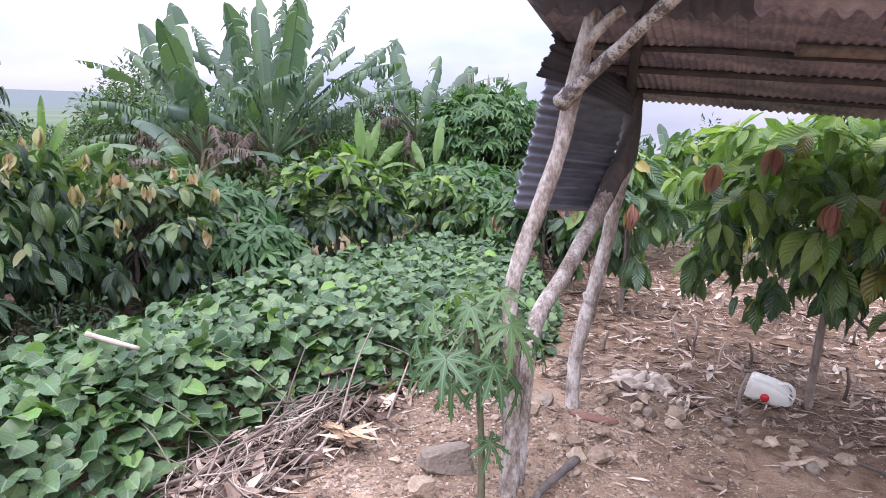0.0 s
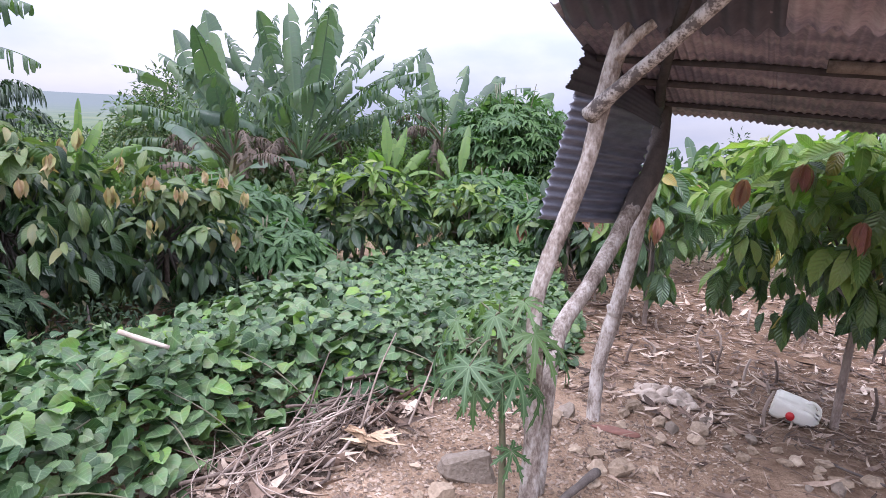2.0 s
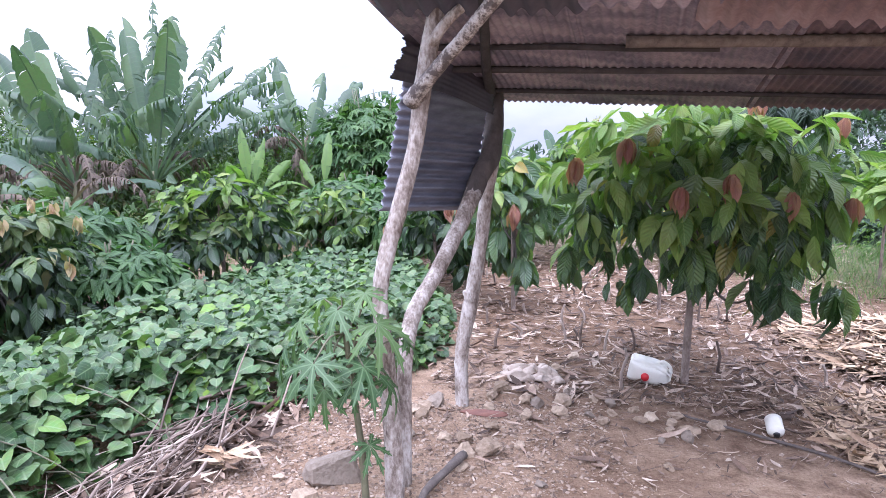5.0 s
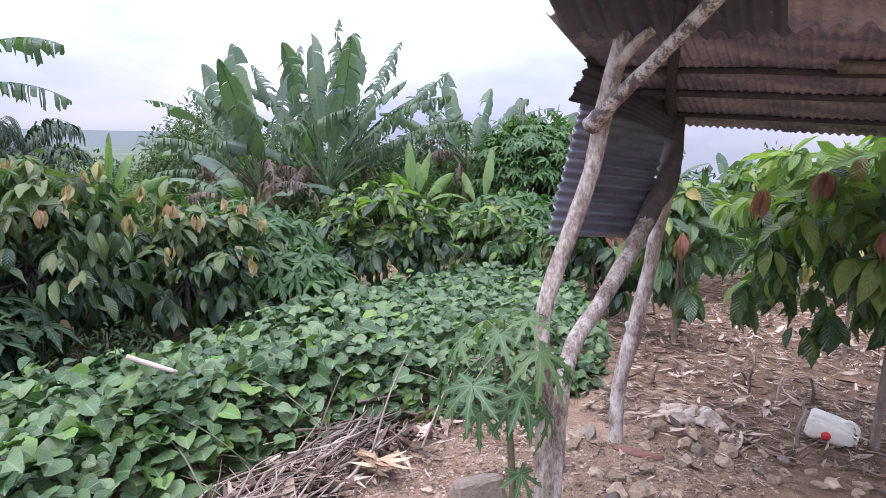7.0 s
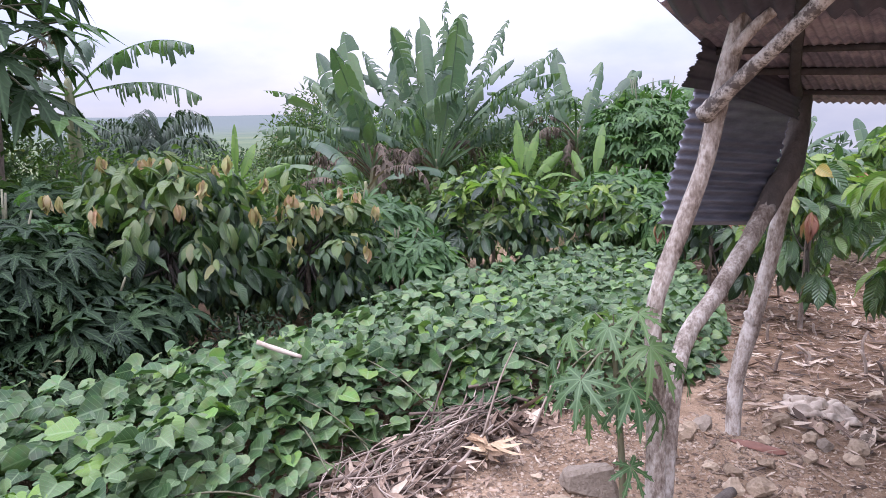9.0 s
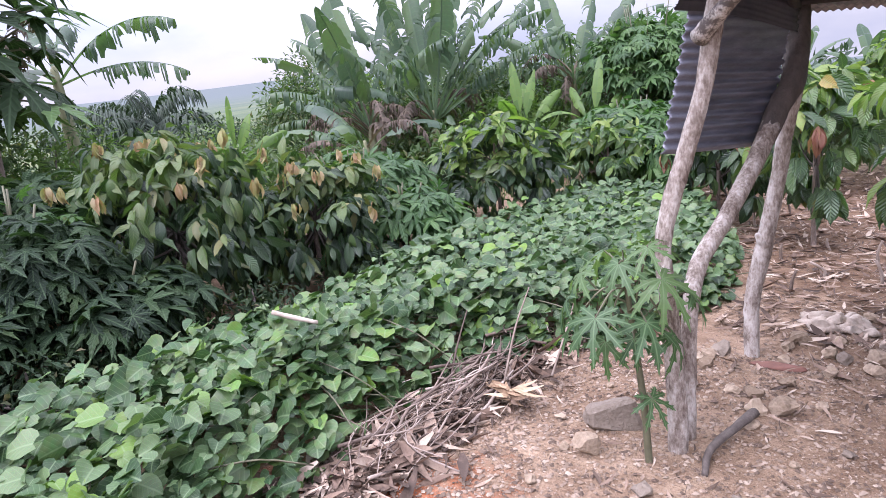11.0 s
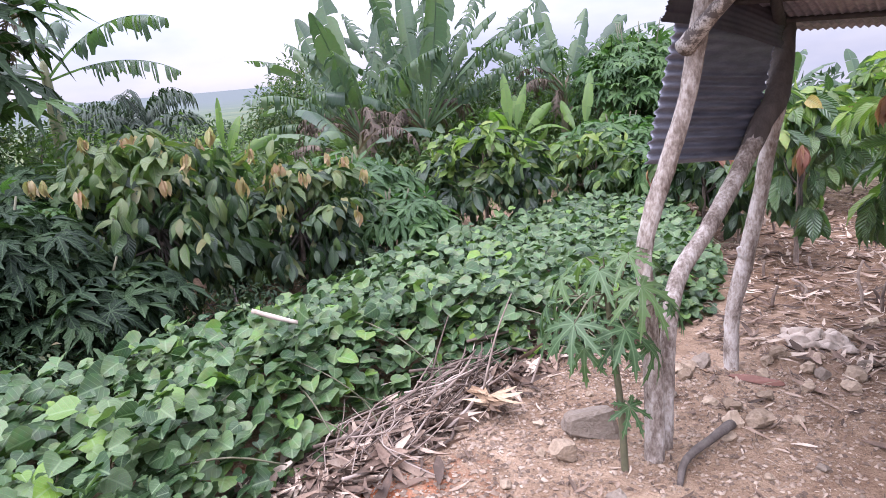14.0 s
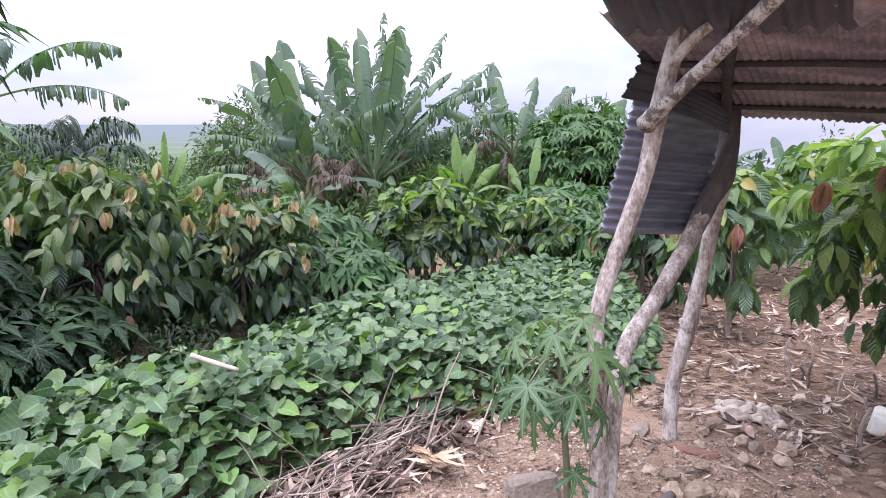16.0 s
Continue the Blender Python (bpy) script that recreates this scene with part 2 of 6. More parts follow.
LOG = speckled("mottled_log", [(0.40, (0.10, 0.083, 0.074)), (0.455, (0.27, 0.238, 0.21)), (0.52, (0.45, 0.415, 0.38)), (0.8, (0.60, 0.58, 0.555))], 24, 0.85, 0.7, 0.01, 130, 0.1, (1, 1, 1), 0.0, 0.7)
BARE_LOG = speckled("barkless_log", [(0.25, (0.14, 0.115, 0.10)), (0.45, (0.265, 0.235, 0.215)), (0.75, (0.375, 0.345, 0.32))], 9, 0.85, 0.6, 0.006, 110, 0.1, (2, 2, 2), 0.0, 0.8)
STEM_GREEN = speckled("green_stem", [(0.25, (0.085, 0.085, 0.05)), (0.7, (0.16, 0.155, 0.09))], 20, 0.6, 0.3, 0.004, 90)
PSEUDOSTEM = speckled("banana_stem", [(0.25, (0.10, 0.09, 0.055)), (0.5, (0.17, 0.18, 0.09)), (0.8, (0.26, 0.25, 0.15))], 8, 0.6, 0.3, 0.006, 60, 0.2, (2, 2, 0.4))
STONE = speckled("limestone", [(0.2, (0.195, 0.142, 0.095)), (0.5, (0.395, 0.308, 0.222)), (0.8, (0.61, 0.515, 0.395))], 9, 0.92, 1.0, 0.02, 60, 0.35, fine_amount=0.8)
STONE_GREY = speckled("grey_stone", [(0.2, (0.165, 0.130, 0.100)), (0.55, (0.275, 0.228, 0.180)), (0.85, (0.41, 0.35, 0.285))], 7, 0.92, 1.0, 0.02, 60, 0.25, fine_amount=0.8)
PEBBLE = speckled("gravel_pebble", [(0.10, (0.105, 0.073, 0.053)), (0.5, (0.255, 0.188, 0.138)), (0.95, (0.45, 0.365, 0.285))], 9, 0.95, 0.6, 0.01, 70, 0.8)
CLAY = speckled("red_clay", [(0.2, (0.12, 0.06, 0.045)), (0.7, (0.25, 0.12, 0.09))], 16, 0.9, 0.5, 0.006, 80)
PLASTIC = plain("milky_plastic", (0.80, 0.775, 0.68), 0.42)
RED = plain("red_plastic", (0.62, 0.03, 0.035), 0.4)
BLACK = plain("black_plastic", (0.02, 0.02, 0.022), 0.45)
CLOTH = speckled("dirty_cloth", [(0.25, (0.25, 0.19, 0.145)), (0.5, (0.44, 0.37, 0.305)), (0.8, (0.63, 0.565, 0.495))], 9, 0.95, 0.5, 0.01, 60)
ROPE = plain("frayed_rope", (0.50, 0.50, 0.52), 0.9)
FRUIT = speckled("green_fruit", [(0.25, (0.075, 0.135, 0.068)), (0.7, (0.12, 0.20, 0.098))], 7, 0.4, 0.1, 0.004, 40)
DARK_WOOD = speckled("dark_wood", [(0.25, (0.028, 0.024, 0.024)), (0.55, (0.060, 0.050, 0.048)), (0.85, (0.11, 0.095, 0.09))], 12, 0.9, 0.6, 0.008, 80, 0.15, (1.5, 1.5, 0.8))
TIMBER = speckled("old_timber", [(0.2, (0.104, 0.080, 0.064)), (0.5, (0.216, 0.176, 0.144)), (0.85, (0.336, 0.288, 0.240))], 7, 0.9, 0.6, 0.006, 60, 0.2, (5, 0.7, 5))
ZINC = speckled("weathered_zinc", [(0.25, (0.090, 0.093, 0.118)), (0.45, (0.160, 0.165, 0.200)), (0.62, (0.235, 0.242, 0.285)), (0.85, (0.44, 0.445, 0.47))], 5, 0.42, 0.2, 0.003, 90, 0.0, (1, 1, 5), 0.3)
ZINC_PALE = speckled("pale_zinc", [(0.2, (0.255, 0.268, 0.300)), (0.45, (0.375, 0.388, 0.425)), (0.7, (0.475, 0.485, 0.52)), (0.9, (0.43, 0.41, 0.35))], 3.5, 0.48, 0.25, 0.004, 40, 0.1, (1, 2.0, 0.5), 0.15, 0.5)
RUST = speckled("rusty_iron", [(0.25, (0.060, 0.053, 0.078)), (0.42, (0.150, 0.108, 0.120)), (0.56, (0.250, 0.175, 0.170)), (0.70, (0.33, 0.255, 0.255)), (0.88, (0.42, 0.41, 0.48))], 2.4, 0.7, 0.35, 0.006, 40, 0.25, (1.2, 2.2, 2.2), 0.1)
RUST_DARK = speckled("blotched_iron", [(0.28, (0.070, 0.068, 0.096)), (0.44, (0.195, 0.170, 0.210)), (0.56, (0.335, 0.280, 0.300)), (0.70, (0.44, 0.40, 0.43)), (0.85, (0.54, 0.57, 0.66))], 2.6, 0.7, 0.35, 0.006, 40, 0.10, (1, 3.6, 3.6), 0.1)
DARK_IRON = speckled("dark_iron", [(0.3, (0.048, 0.046, 0.062)), (0.6, (0.100, 0.090, 0.106)), (0.85, (0.20, 0.185, 0.205))], 5, 0.6, 0.3, 0.004, 60, 0.0, (1, 1, 1), 0.1)


def soil_mat():
    m, n, l, p = mat("dry_soil")
    co = n.new("ShaderNodeTexCoord")
    big = noise_tex(n, l, co.outputs["Object"], 0.9, 5)
    mid = noise_tex(n, l, co.outputs["Object"], 9, 6, 0.65)
    fine = noise_tex(n, l, co.outputs["Object"], 75, 4, 0.7)
    base = ramp(n, [(0.25, (0.115, 0.073, 0.048)), (0.46, (0.290, 0.200, 0.136)), (0.60, (0.420, 0.308, 0.216)), (0.82, (0.58, 0.455, 0.335))])
    l.new(math_node(n, l, "ADD", math_node(n, l, "MULTIPLY", mid.outputs[0], 0.55), math_node(n, l, "MULTIPLY", fine.outputs[0], 0.45)), base.inputs[0])
    dark = ramp(n, [(0.40, (1, 1, 1)), (0.62, (0.50, 0.45, 0.43))])
    l.new(big.outputs[0], dark.inputs[0])
    c = mixc(n, l, "MULTIPLY", 0.75, base.outputs[0], dark.outputs[0])

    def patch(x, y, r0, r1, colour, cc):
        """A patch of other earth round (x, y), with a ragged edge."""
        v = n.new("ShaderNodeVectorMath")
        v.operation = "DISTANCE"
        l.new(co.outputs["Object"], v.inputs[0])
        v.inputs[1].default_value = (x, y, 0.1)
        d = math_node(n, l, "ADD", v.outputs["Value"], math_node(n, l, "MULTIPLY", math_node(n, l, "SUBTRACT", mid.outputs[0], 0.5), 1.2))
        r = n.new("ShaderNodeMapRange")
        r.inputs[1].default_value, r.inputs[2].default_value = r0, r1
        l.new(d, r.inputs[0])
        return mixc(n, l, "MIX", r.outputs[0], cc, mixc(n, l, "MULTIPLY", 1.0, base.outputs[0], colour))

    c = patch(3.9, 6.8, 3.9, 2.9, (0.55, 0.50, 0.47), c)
    c = patch(-0.62, 1.75, 0.55, 0.15, (1.25, 0.62, 0.42), c)
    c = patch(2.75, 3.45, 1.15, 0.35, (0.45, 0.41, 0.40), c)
    # far land is green
    v = n.new("ShaderNodeVectorMath")
    v.operation = "LENGTH"
    l.new(co.outputs["Object"], v.inputs[0])
    far = n.new("ShaderNodeMapRange")
    far.inputs[1].default_value, far.inputs[2].default_value = 9.0, 16.0
    l.new(v.outputs["Value"], far.inputs[0])
    land = noise_tex(n, l, co.outputs["Object"], 0.02, 8, 0.7)
    green = ramp(n, [(0.3, (0.055, 0.085, 0.05)), (0.5, (0.10, 0.13, 0.07)), (0.62, (0.15, 0.16, 0.08)), (0.75, (0.09, 0.12, 0.075))])
    l.new(land.outputs[0], green.inputs[0])
    c = mixc(n, l, "MIX", far.outputs[0], c, green.outputs[0])
    # haze put into the colour: land fades to grey-blue with distance
    hill_haze = n.new("ShaderNodeMapRange")
    hill_haze.inputs[1].default_value, hill_haze.inputs[2].default_value = 150.0, 900.0
    l.new(v.outputs["Value"], hill_haze.inputs[0])
    c = mixc(n, l, "MIX", hill_haze.outputs[0], c, (0.105, 0.125, 0.125))
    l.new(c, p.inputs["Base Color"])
    p.inputs["Roughness"].default_value = 0.96
    p.inputs["Specular IOR Level"].default_value = 0.1
    bump(n, l, math_node(n, l, "ADD", mid.outputs[0], math_node(n, l, "MULTIPLY", fine.outputs[0], 0.6)), p, 0.8, 0.03)
    return m


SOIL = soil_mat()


# ---- mesh helpers ----
def link_mesh(name, verts, faces, material, parent=None, uvs=None, smooth=True, label=""):
    me = bpy.data.meshes.new(name)
    me.from_pydata([tuple(v) for v in verts] if not isinstance(verts, np.ndarray) else verts.tolist(), [], faces if isinstance(faces, list) else faces.tolist())
    me.materials.append(material)
    if smooth:
        me.polygons.foreach_set("use_smooth", [True] * len(me.polygons))
    if uvs is not None:
        layer = me.uv_layers.new(name="uv")
        idx = np.empty(len(me.loops), dtype=np.int64)
        me.loops.foreach_get("vertex_index", idx)
        layer.data.foreach_set("uv", np.asarray(uvs)[idx].astype(np.float32).ravel())
    ob = new(name, me)
    if parent:
        ob.parent = parent
    if label:
        tagged(ob, label)
    return ob


def part(name, bm, material, parent, label=""):
    me = bpy.data.meshes.new(name)
    bm.to_mesh(me)
    bm.free()
    me.materials.append(material)
    me.polygons.foreach_set("use_smooth", [True] * len(me.polygons))
    ob = new(name, me)
    if parent:
        ob.parent = parent
    if label:
        tagged(ob, label)
    return ob


def thing(name, label, category, group="", kind="", at=(0, 0, 0)):
    ob = new(name)
    ob.location = at
    ob.empty_display_size = 0.1
    return tagged(ob, label, category, group, kind)


def smooth_line(points, steps):
    """Catmull-Rom through the points."""
    p = [np.array(q, float) for q in points]
    p = [2 * p[0] - p[1]] + p + [2 * p[-1] - p[-2]]
    out = []
    for i in range(1, len(p) - 2):
        for k in range(steps):
            t = k / steps
            out.append(0.5 * (2 * p[i] + (p[i + 1] - p[i - 1]) * t + (2 * p[i - 1] - 5 * p[i] + 4 * p[i + 1] - p[i + 2]) * t * t + (3 * p[i] - p[i - 1] - 3 * p[i + 1] + p[i + 2]) * t ** 3))
    out.append(p[-2])
    return np.array(out)


def tube(points, radii, sides=8, steps=4, knobs=0.0, seed=0):
    """Verts and faces of a closed, slightly uneven rod."""
    rng = np.random.RandomState(seed)
    line = smooth_line(points, steps) if len(points) > 2 or steps > 1 else np.array(points, float)
    rad = np.interp(np.linspace(0, len(radii) - 1, len(line)), range(len(radii)), radii)
    verts, faces = [], []
    side = np.array([1.0, 0.0, 0.0])
    for i, c in enumerate(line):
        d = line[min(i + 1, len(line) - 1)] - line[max(i - 1, 0)]
        d = d / (np.linalg.norm(d) + 1e-9)
        side = side - d * side.dot(d)
        if np.linalg.norm(side) < 1e-3:
            side = np.cross(d, [0, 1, 0])
        side = side / np.linalg.norm(side)
        up = np.cross(d, side)
        for k in range(sides):
            a = 2 * math.pi * k / sides
            r = rad[i] * (1 + knobs * (rng.rand() - 0.5))
            verts.append(c + (side * math.cos(a) + up * math.sin(a)) * r)
    for i in range(len(line) - 1):
        for k in range(sides):
            j = (k + 1) % sides
            faces.append((i * sides + k, i * sides + j, (i + 1) * sides + j, (i + 1) * sides + k))
    faces.append(tuple(range(sides))[::-1])
    faces.append(tuple(range((len(line) - 1) * sides, len(line) * sides)))
    return verts, faces


def rod(name, points, radii, material, parent=None, sides=8, steps=4, knobs=0.12, seed=0, label=""):
    v, f = tube(points, radii, sides, steps, knobs, seed)
    return link_mesh(name, v, f, material, parent, label=label)


def unit(a):
    return a / (np.linalg.norm(a, axis=-1, keepdims=True) + 1e-9)


def frames(direction, normal):
    """Matrices whose y runs along direction and whose z is near normal."""
    y = unit(np.asarray(direction, float))
    z = np.asarray(normal, float)
    z = unit(z - y * (z * y).sum(-1, keepdims=True))
    x = np.cross(y, z)
    return np.stack([x, y, z], -1)


def place(template, pos, rot, size):
    """Many copies of a template as one set of verts, faces and uvs."""
    v, f, uv = template
    n, k = len(pos), len(v)
    out = np.einsum("nij,kj->nki", rot, v) * np.asarray(size).reshape(n, 1, -1) + np.asarray(pos)[:, None, :]
    faces = []
    for i in range(n):
        o = i * k
        faces.extend([tuple(q + o for q in g) for g in f])
    return out.reshape(-1, 3), faces, np.tile(uv, (n, 1))


def joined(sets):
    vs, fs, us, o = [], [], [], 0
    for v, f, u in sets:
        vs.append(v)
        us.append(u)
        fs.extend([tuple(q + o for q in g) for g in f])
        o += len(v)
    return np.concatenate(vs), fs, np.concatenate(us)


def blade(outline, bend, fold, ripple=0.0, phase=0.0):
    """A leaf along y from the origin: (along, half width) rows, bent down by bend, folded up along its rib."""
    v, uv, f = [], [], []
    for s, w in outline:
        for k, side in enumerate((-1, 0, 1)):
            rp = ripple * math.sin(s * 19 + phase + side) * abs(side) if 0 < s < 1 else 0
            v.append((side * w, s * (1 - 0.25 * bend * s), -bend * s * s * 0.75 + abs(side) * w * fold + rp))
            uv.append((0.5 + 0.5 * side, s))
    for i in range(len(outline) - 1):
        for k in (0, 1):
            a = i * 3 + k
            f.append((a, a + 1, a + 4, a + 3))
    return np.array(v), f, np.array(uv)


LONG = [(0, 0.012), (0.08, 0.075), (0.24, 0.155), (0.46, 0.190), (0.66, 0.168), (0.82, 0.100), (0.92, 0.036), (1.0, 0.004)]
CACAO_LEAVES = [blade(LONG, b, fo, 0.024, ph) for b, fo, ph in ((0.35, 0.42, 0), (0.7, 0.22, 1), (1.0, 0.5, 2), (0.15, 0.62, 3))]
HEART = [(-0.18 + 0.52 * (1 - math.cos(a)), 0.57 * math.sin(a) ** 0.85 * (1.06 - 0.16 * (1 - math.cos(a)) ** 2)) for a in (0.32, 0.75, 1.2, 1.65, 2.1, 2.6)] + [(0.85, 0.010)]


def heart(bend, cup, ripple, phase):
    """A broad heart-shaped leaf, five points across each row, cupped or arched."""
    v, f, uv = [], [], []
    for i, (s, w) in enumerate(HEART):
        for c in (-1, -0.55, 0, 0.55, 1):
            x, y = c * w, s
            if i < 2 and abs(c) < 0.9:
                y = 0.0 if c == 0 else s * 0.55
            z = -bend * y * y + cup * (abs(x) ** 1.4) - 0.05 * math.exp(-(x / 0.06) ** 2) + ripple * math.sin(11 * x + phase) * math.cos(8 * y + phase) * (0.3 + abs(c))
            v.append((x, y, z))
            uv.append((0.5 + x * 0.9, (s + 0.17) / 1.03))
    for i in range(len(HEART) - 1):
        for k in range(4):
            q = i * 5 + k
            f.append((q, q + 1, q + 6, q + 5))
    return np.array(v), f, np.array(uv)


HEARTS = [heart(b, cu, r, ph) for b, cu, r, ph in ((0.14, 0.26, 0.03, 0), (0.34, -0.20, 0.04, 1), (0.08, 0.45, 0.05, 2), (0.24, 0.10, 0.06, 4), (0.16, 0.62, 0.04, 5), (0.42, 0.2, 0.05, 3))]
SMALL = (np.array([(0, 0, 0), (-0.2, 0.5, 0.02), (0, 0.48, -0.07), (0.2, 0.5, 0.02), (0, 1.0, -0.28)]), [(0, 2, 1), (0, 3, 2), (1, 2, 4), (2, 3, 4)], np.array([(0.5, 0), (0, 0.5), (0.5, 0.5), (1, 0.5), (0.5, 1)]))
STRAP = blade([(0, 0.045), (0.35, 0.05), (0.7, 0.035), (1.0, 0.003)], 0.9, 0.25)
BLADE = blade([(0, 0.006), (0.5, 0.007), (1.0, 0.0006)], 0.55, 0.25)


def hand_leaf(lobes, spread, rows, droop, seed=0):
    """A hand-shaped leaf; its stalk ends at the origin. rows: (along, half width, forward sweep of the edge) for each lobe."""
    rng = np.random.RandomState(seed)
    v, f, uv = [(0, 0, 0)], [], [(0.5, 0.0)]
    for k in range(lobes):
        a = radians(-spread + 2 * spread * k / (lobes - 1) + rng.normal(0, 3))
        ln = (0.60 + 0.40 * math.cos(a * 0.75)) * (0.92 + 0.16 * rng.rand())
        sag = droop * (0.7 + 0.7 * rng.rand())
        d, s = (math.sin(a), math.cos(a)), (math.cos(a), -math.sin(a))
        start = len(v)
        for q, w, sweep in rows:
            for sg in (-1, 0, 1):
                w2 = w * (0.85 + 0.3 * rng.rand()) if q > 0.4 else w
                q2 = (q + sweep * abs(sg)) * ln
                v.append((d[0] * q2 + s[0] * w2 * sg, d[1] * q2 + s[1] * w2 * sg, -sag * q2 * q2 + abs(sg) * w * (0.22 if q > 0.3 else -0.1)))
                uv.append((0.5 + sg * w * 2, q))
        f.append((0, start + 1, start))
        f.append((0, start + 2, start + 1))
        for i in range(len(rows) - 1):
            for c in (0, 1):
                o = start + i * 3 + c
                f.append((o, o + 1, o + 4, o + 3))
    return np.array(v, float), f, np.array(uv, float)


CUT = [(0.10, 0.035, 0), (0.27, 0.095, 0), (0.37, 0.070, 0), (0.47, 0.072, 0), (0.56, 0.165, 0.09), (0.62, 0.068, 0), (0.72, 0.060, 0), (0.78, 0.110, 0.07), (0.83, 0.045, 0), (0.92, 0.028, 0), (1.0, 0.003, 0)]
BROAD_CUT = [(0.12, 0.05, 0), (0.32, 0.125, 0), (0.42, 0.11, 0), (0.56, 0.18, 0.06), (0.66, 0.10, 0), (1.0, 0.003, 0)]
OVAL = [(0.10, 0.035, 0), (0.45, 0.125, 0), (0.74, 0.135, 0), (1.0, 0.003, 0)]
PAPAYA = [hand_leaf(7, 128, CUT, 0.35, seed=1), hand_leaf(7, 120, CUT, 0.7, seed=2), hand_leaf(7, 132, CUT, 0.5, seed=3)]
BROAD = [hand_leaf(7, 135, BROAD_CUT, 0.3, seed=4), hand_leaf(7, 128, BROAD_CUT, 0.6, seed=5)]
CASSAVA = [hand_leaf(5, 95, OVAL, 0.4, seed=6), hand_leaf(6, 112, OVAL, 0.7, seed=7)]


def land_height(x, y):
    gx = 8 * math.tanh(x / 8) if x > 0 else 2.5 * math.tanh(x / 2.5)
    gy = 9 * math.tanh((y - 2.7) / 9)
    z = 0.1 - 0.085 * gx - 0.035 * gy
    r = math.hypot(x, y)
    if r > 13:
        t = min(1.0, (r - 13) / 110)
        z -= 6.0 * t * t * (3 - 2 * t)
        # the land to the right keeps falling away
        z -= 0.047 * (r - 13) * min(1.0, max(0.0, (1.75 - math.atan2(y, x)) / 0.35)) if y > 0 or x > 0 else 0.0
    if r > 600:
        t = min(1.0, (r - 600) / 900)
        left = min(1.0, max(0.0, (math.atan2(y, x) - 1.75) / 0.3))
        z += t * t * (3 - 2 * t) * (3 + 26 * left) * (0.8 + 0.25 * noise.noise((math.atan2(y, x) * 5, r * 0.0009, 2.0)))
    if r < 14:
        z += 0.022 * noise.noise((x * 1.7, y * 1.7, 0)) + 0.010 * noise.noise((x * 6, y * 6, 3))
    return z


# ---- ground ----
def build_ground():
    angles, radii = 300, [0.25 * 1.062 ** i for i in range(160)]
    cx, cy = 0.4, 1.2
    verts, faces = [(cx, cy, land_height(cx, cy))], []
    for r in radii:
        for k in range(angles):
            a = 2 * math.pi * k / angles
            x, y = cx + r * math.cos(a), cy + r * math.sin(a)
            verts.append((x, y, land_height(x, y)))
    for k in range(angles):
        faces.append((0, 1 + k, 1 + (k + 1) % angles))
    for i in range(len(radii) - 1):
        for k in range(angles):
            j = (k + 1) % angles
            a, b = 1 + i * angles, 1 + (i + 1) * angles
            faces.append((a + k, b + k, b + j, a + j))
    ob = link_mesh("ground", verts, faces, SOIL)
    tagged(ob, "dry brown stony soil with scattered gravel", "ground", kind="structure")


build_ground()


# ---- shed ----
E_O = np.array([0.88, 3.855])
E_U, E_V = np.array([0.930, -0.367]), np.array([-0.367, -0.930])


def roof_point(u, v, drop=0.0):
    x, y = E_O + E_U * u + E_V * v
    return (x, y, 1.70 - (0.1275 * (x - 1.15) + 0.1753 * (y - 3.75)) / 0.976 - drop)


def sheet(name, corner, waves, length, material, parent, pitch=0.076, depth=0.018, cells=10, ragged=0.0, seed=0, sag=0.0, label=""):
    """A corrugated sheet: corner(a, b, h) gives the place of a (across the waves, metres), b (along them, 0 to 1) and h (relief)."""
    rng = np.random.RandomState(seed)
    na = waves * 6
    ends = rng.rand(na + 1, 2) * ragged
    v, f = [], []
    for th in (0.0, -0.0025):
        for i in range(na + 1):
            for j in range(cells + 1):
                a, b = i / 6 * pitch, j / cells
                b = ends[i, 0] + b * (1 - ends[i, 0] - ends[i, 1])
                h = depth * 0.5 * math.cos(2 * math.pi * i / 6) - sag * 4 * b * (1 - b) + th + 0.006 * noise.noise((a * 3 + seed, b * 4, seed))
                v.append(corner(a, b, h))
    n1, half = cells + 1, (na + 1) * (cells + 1)
    for i in range(na):
        for j in range(cells):
            q = (i * n1 + j, (i + 1) * n1 + j, (i + 1) * n1 + j + 1, i * n1 + j + 1)
            f.append(q)
            f.append(tuple(k + half for k in q[::-1]))
    for i in range(na):
        for j in (0, cells):
            a, b = i * n1 + j, (i + 1) * n1 + j
            f.append((a, b, b + half, a + half))
    for i in (0, na):
        for j in range(cells):
            a, b = i * n1 + j, i * n1 + j + 1
            f.append((a, b, b + half, a + half))
    return link_mesh(name, v, f, material, parent, label=label)


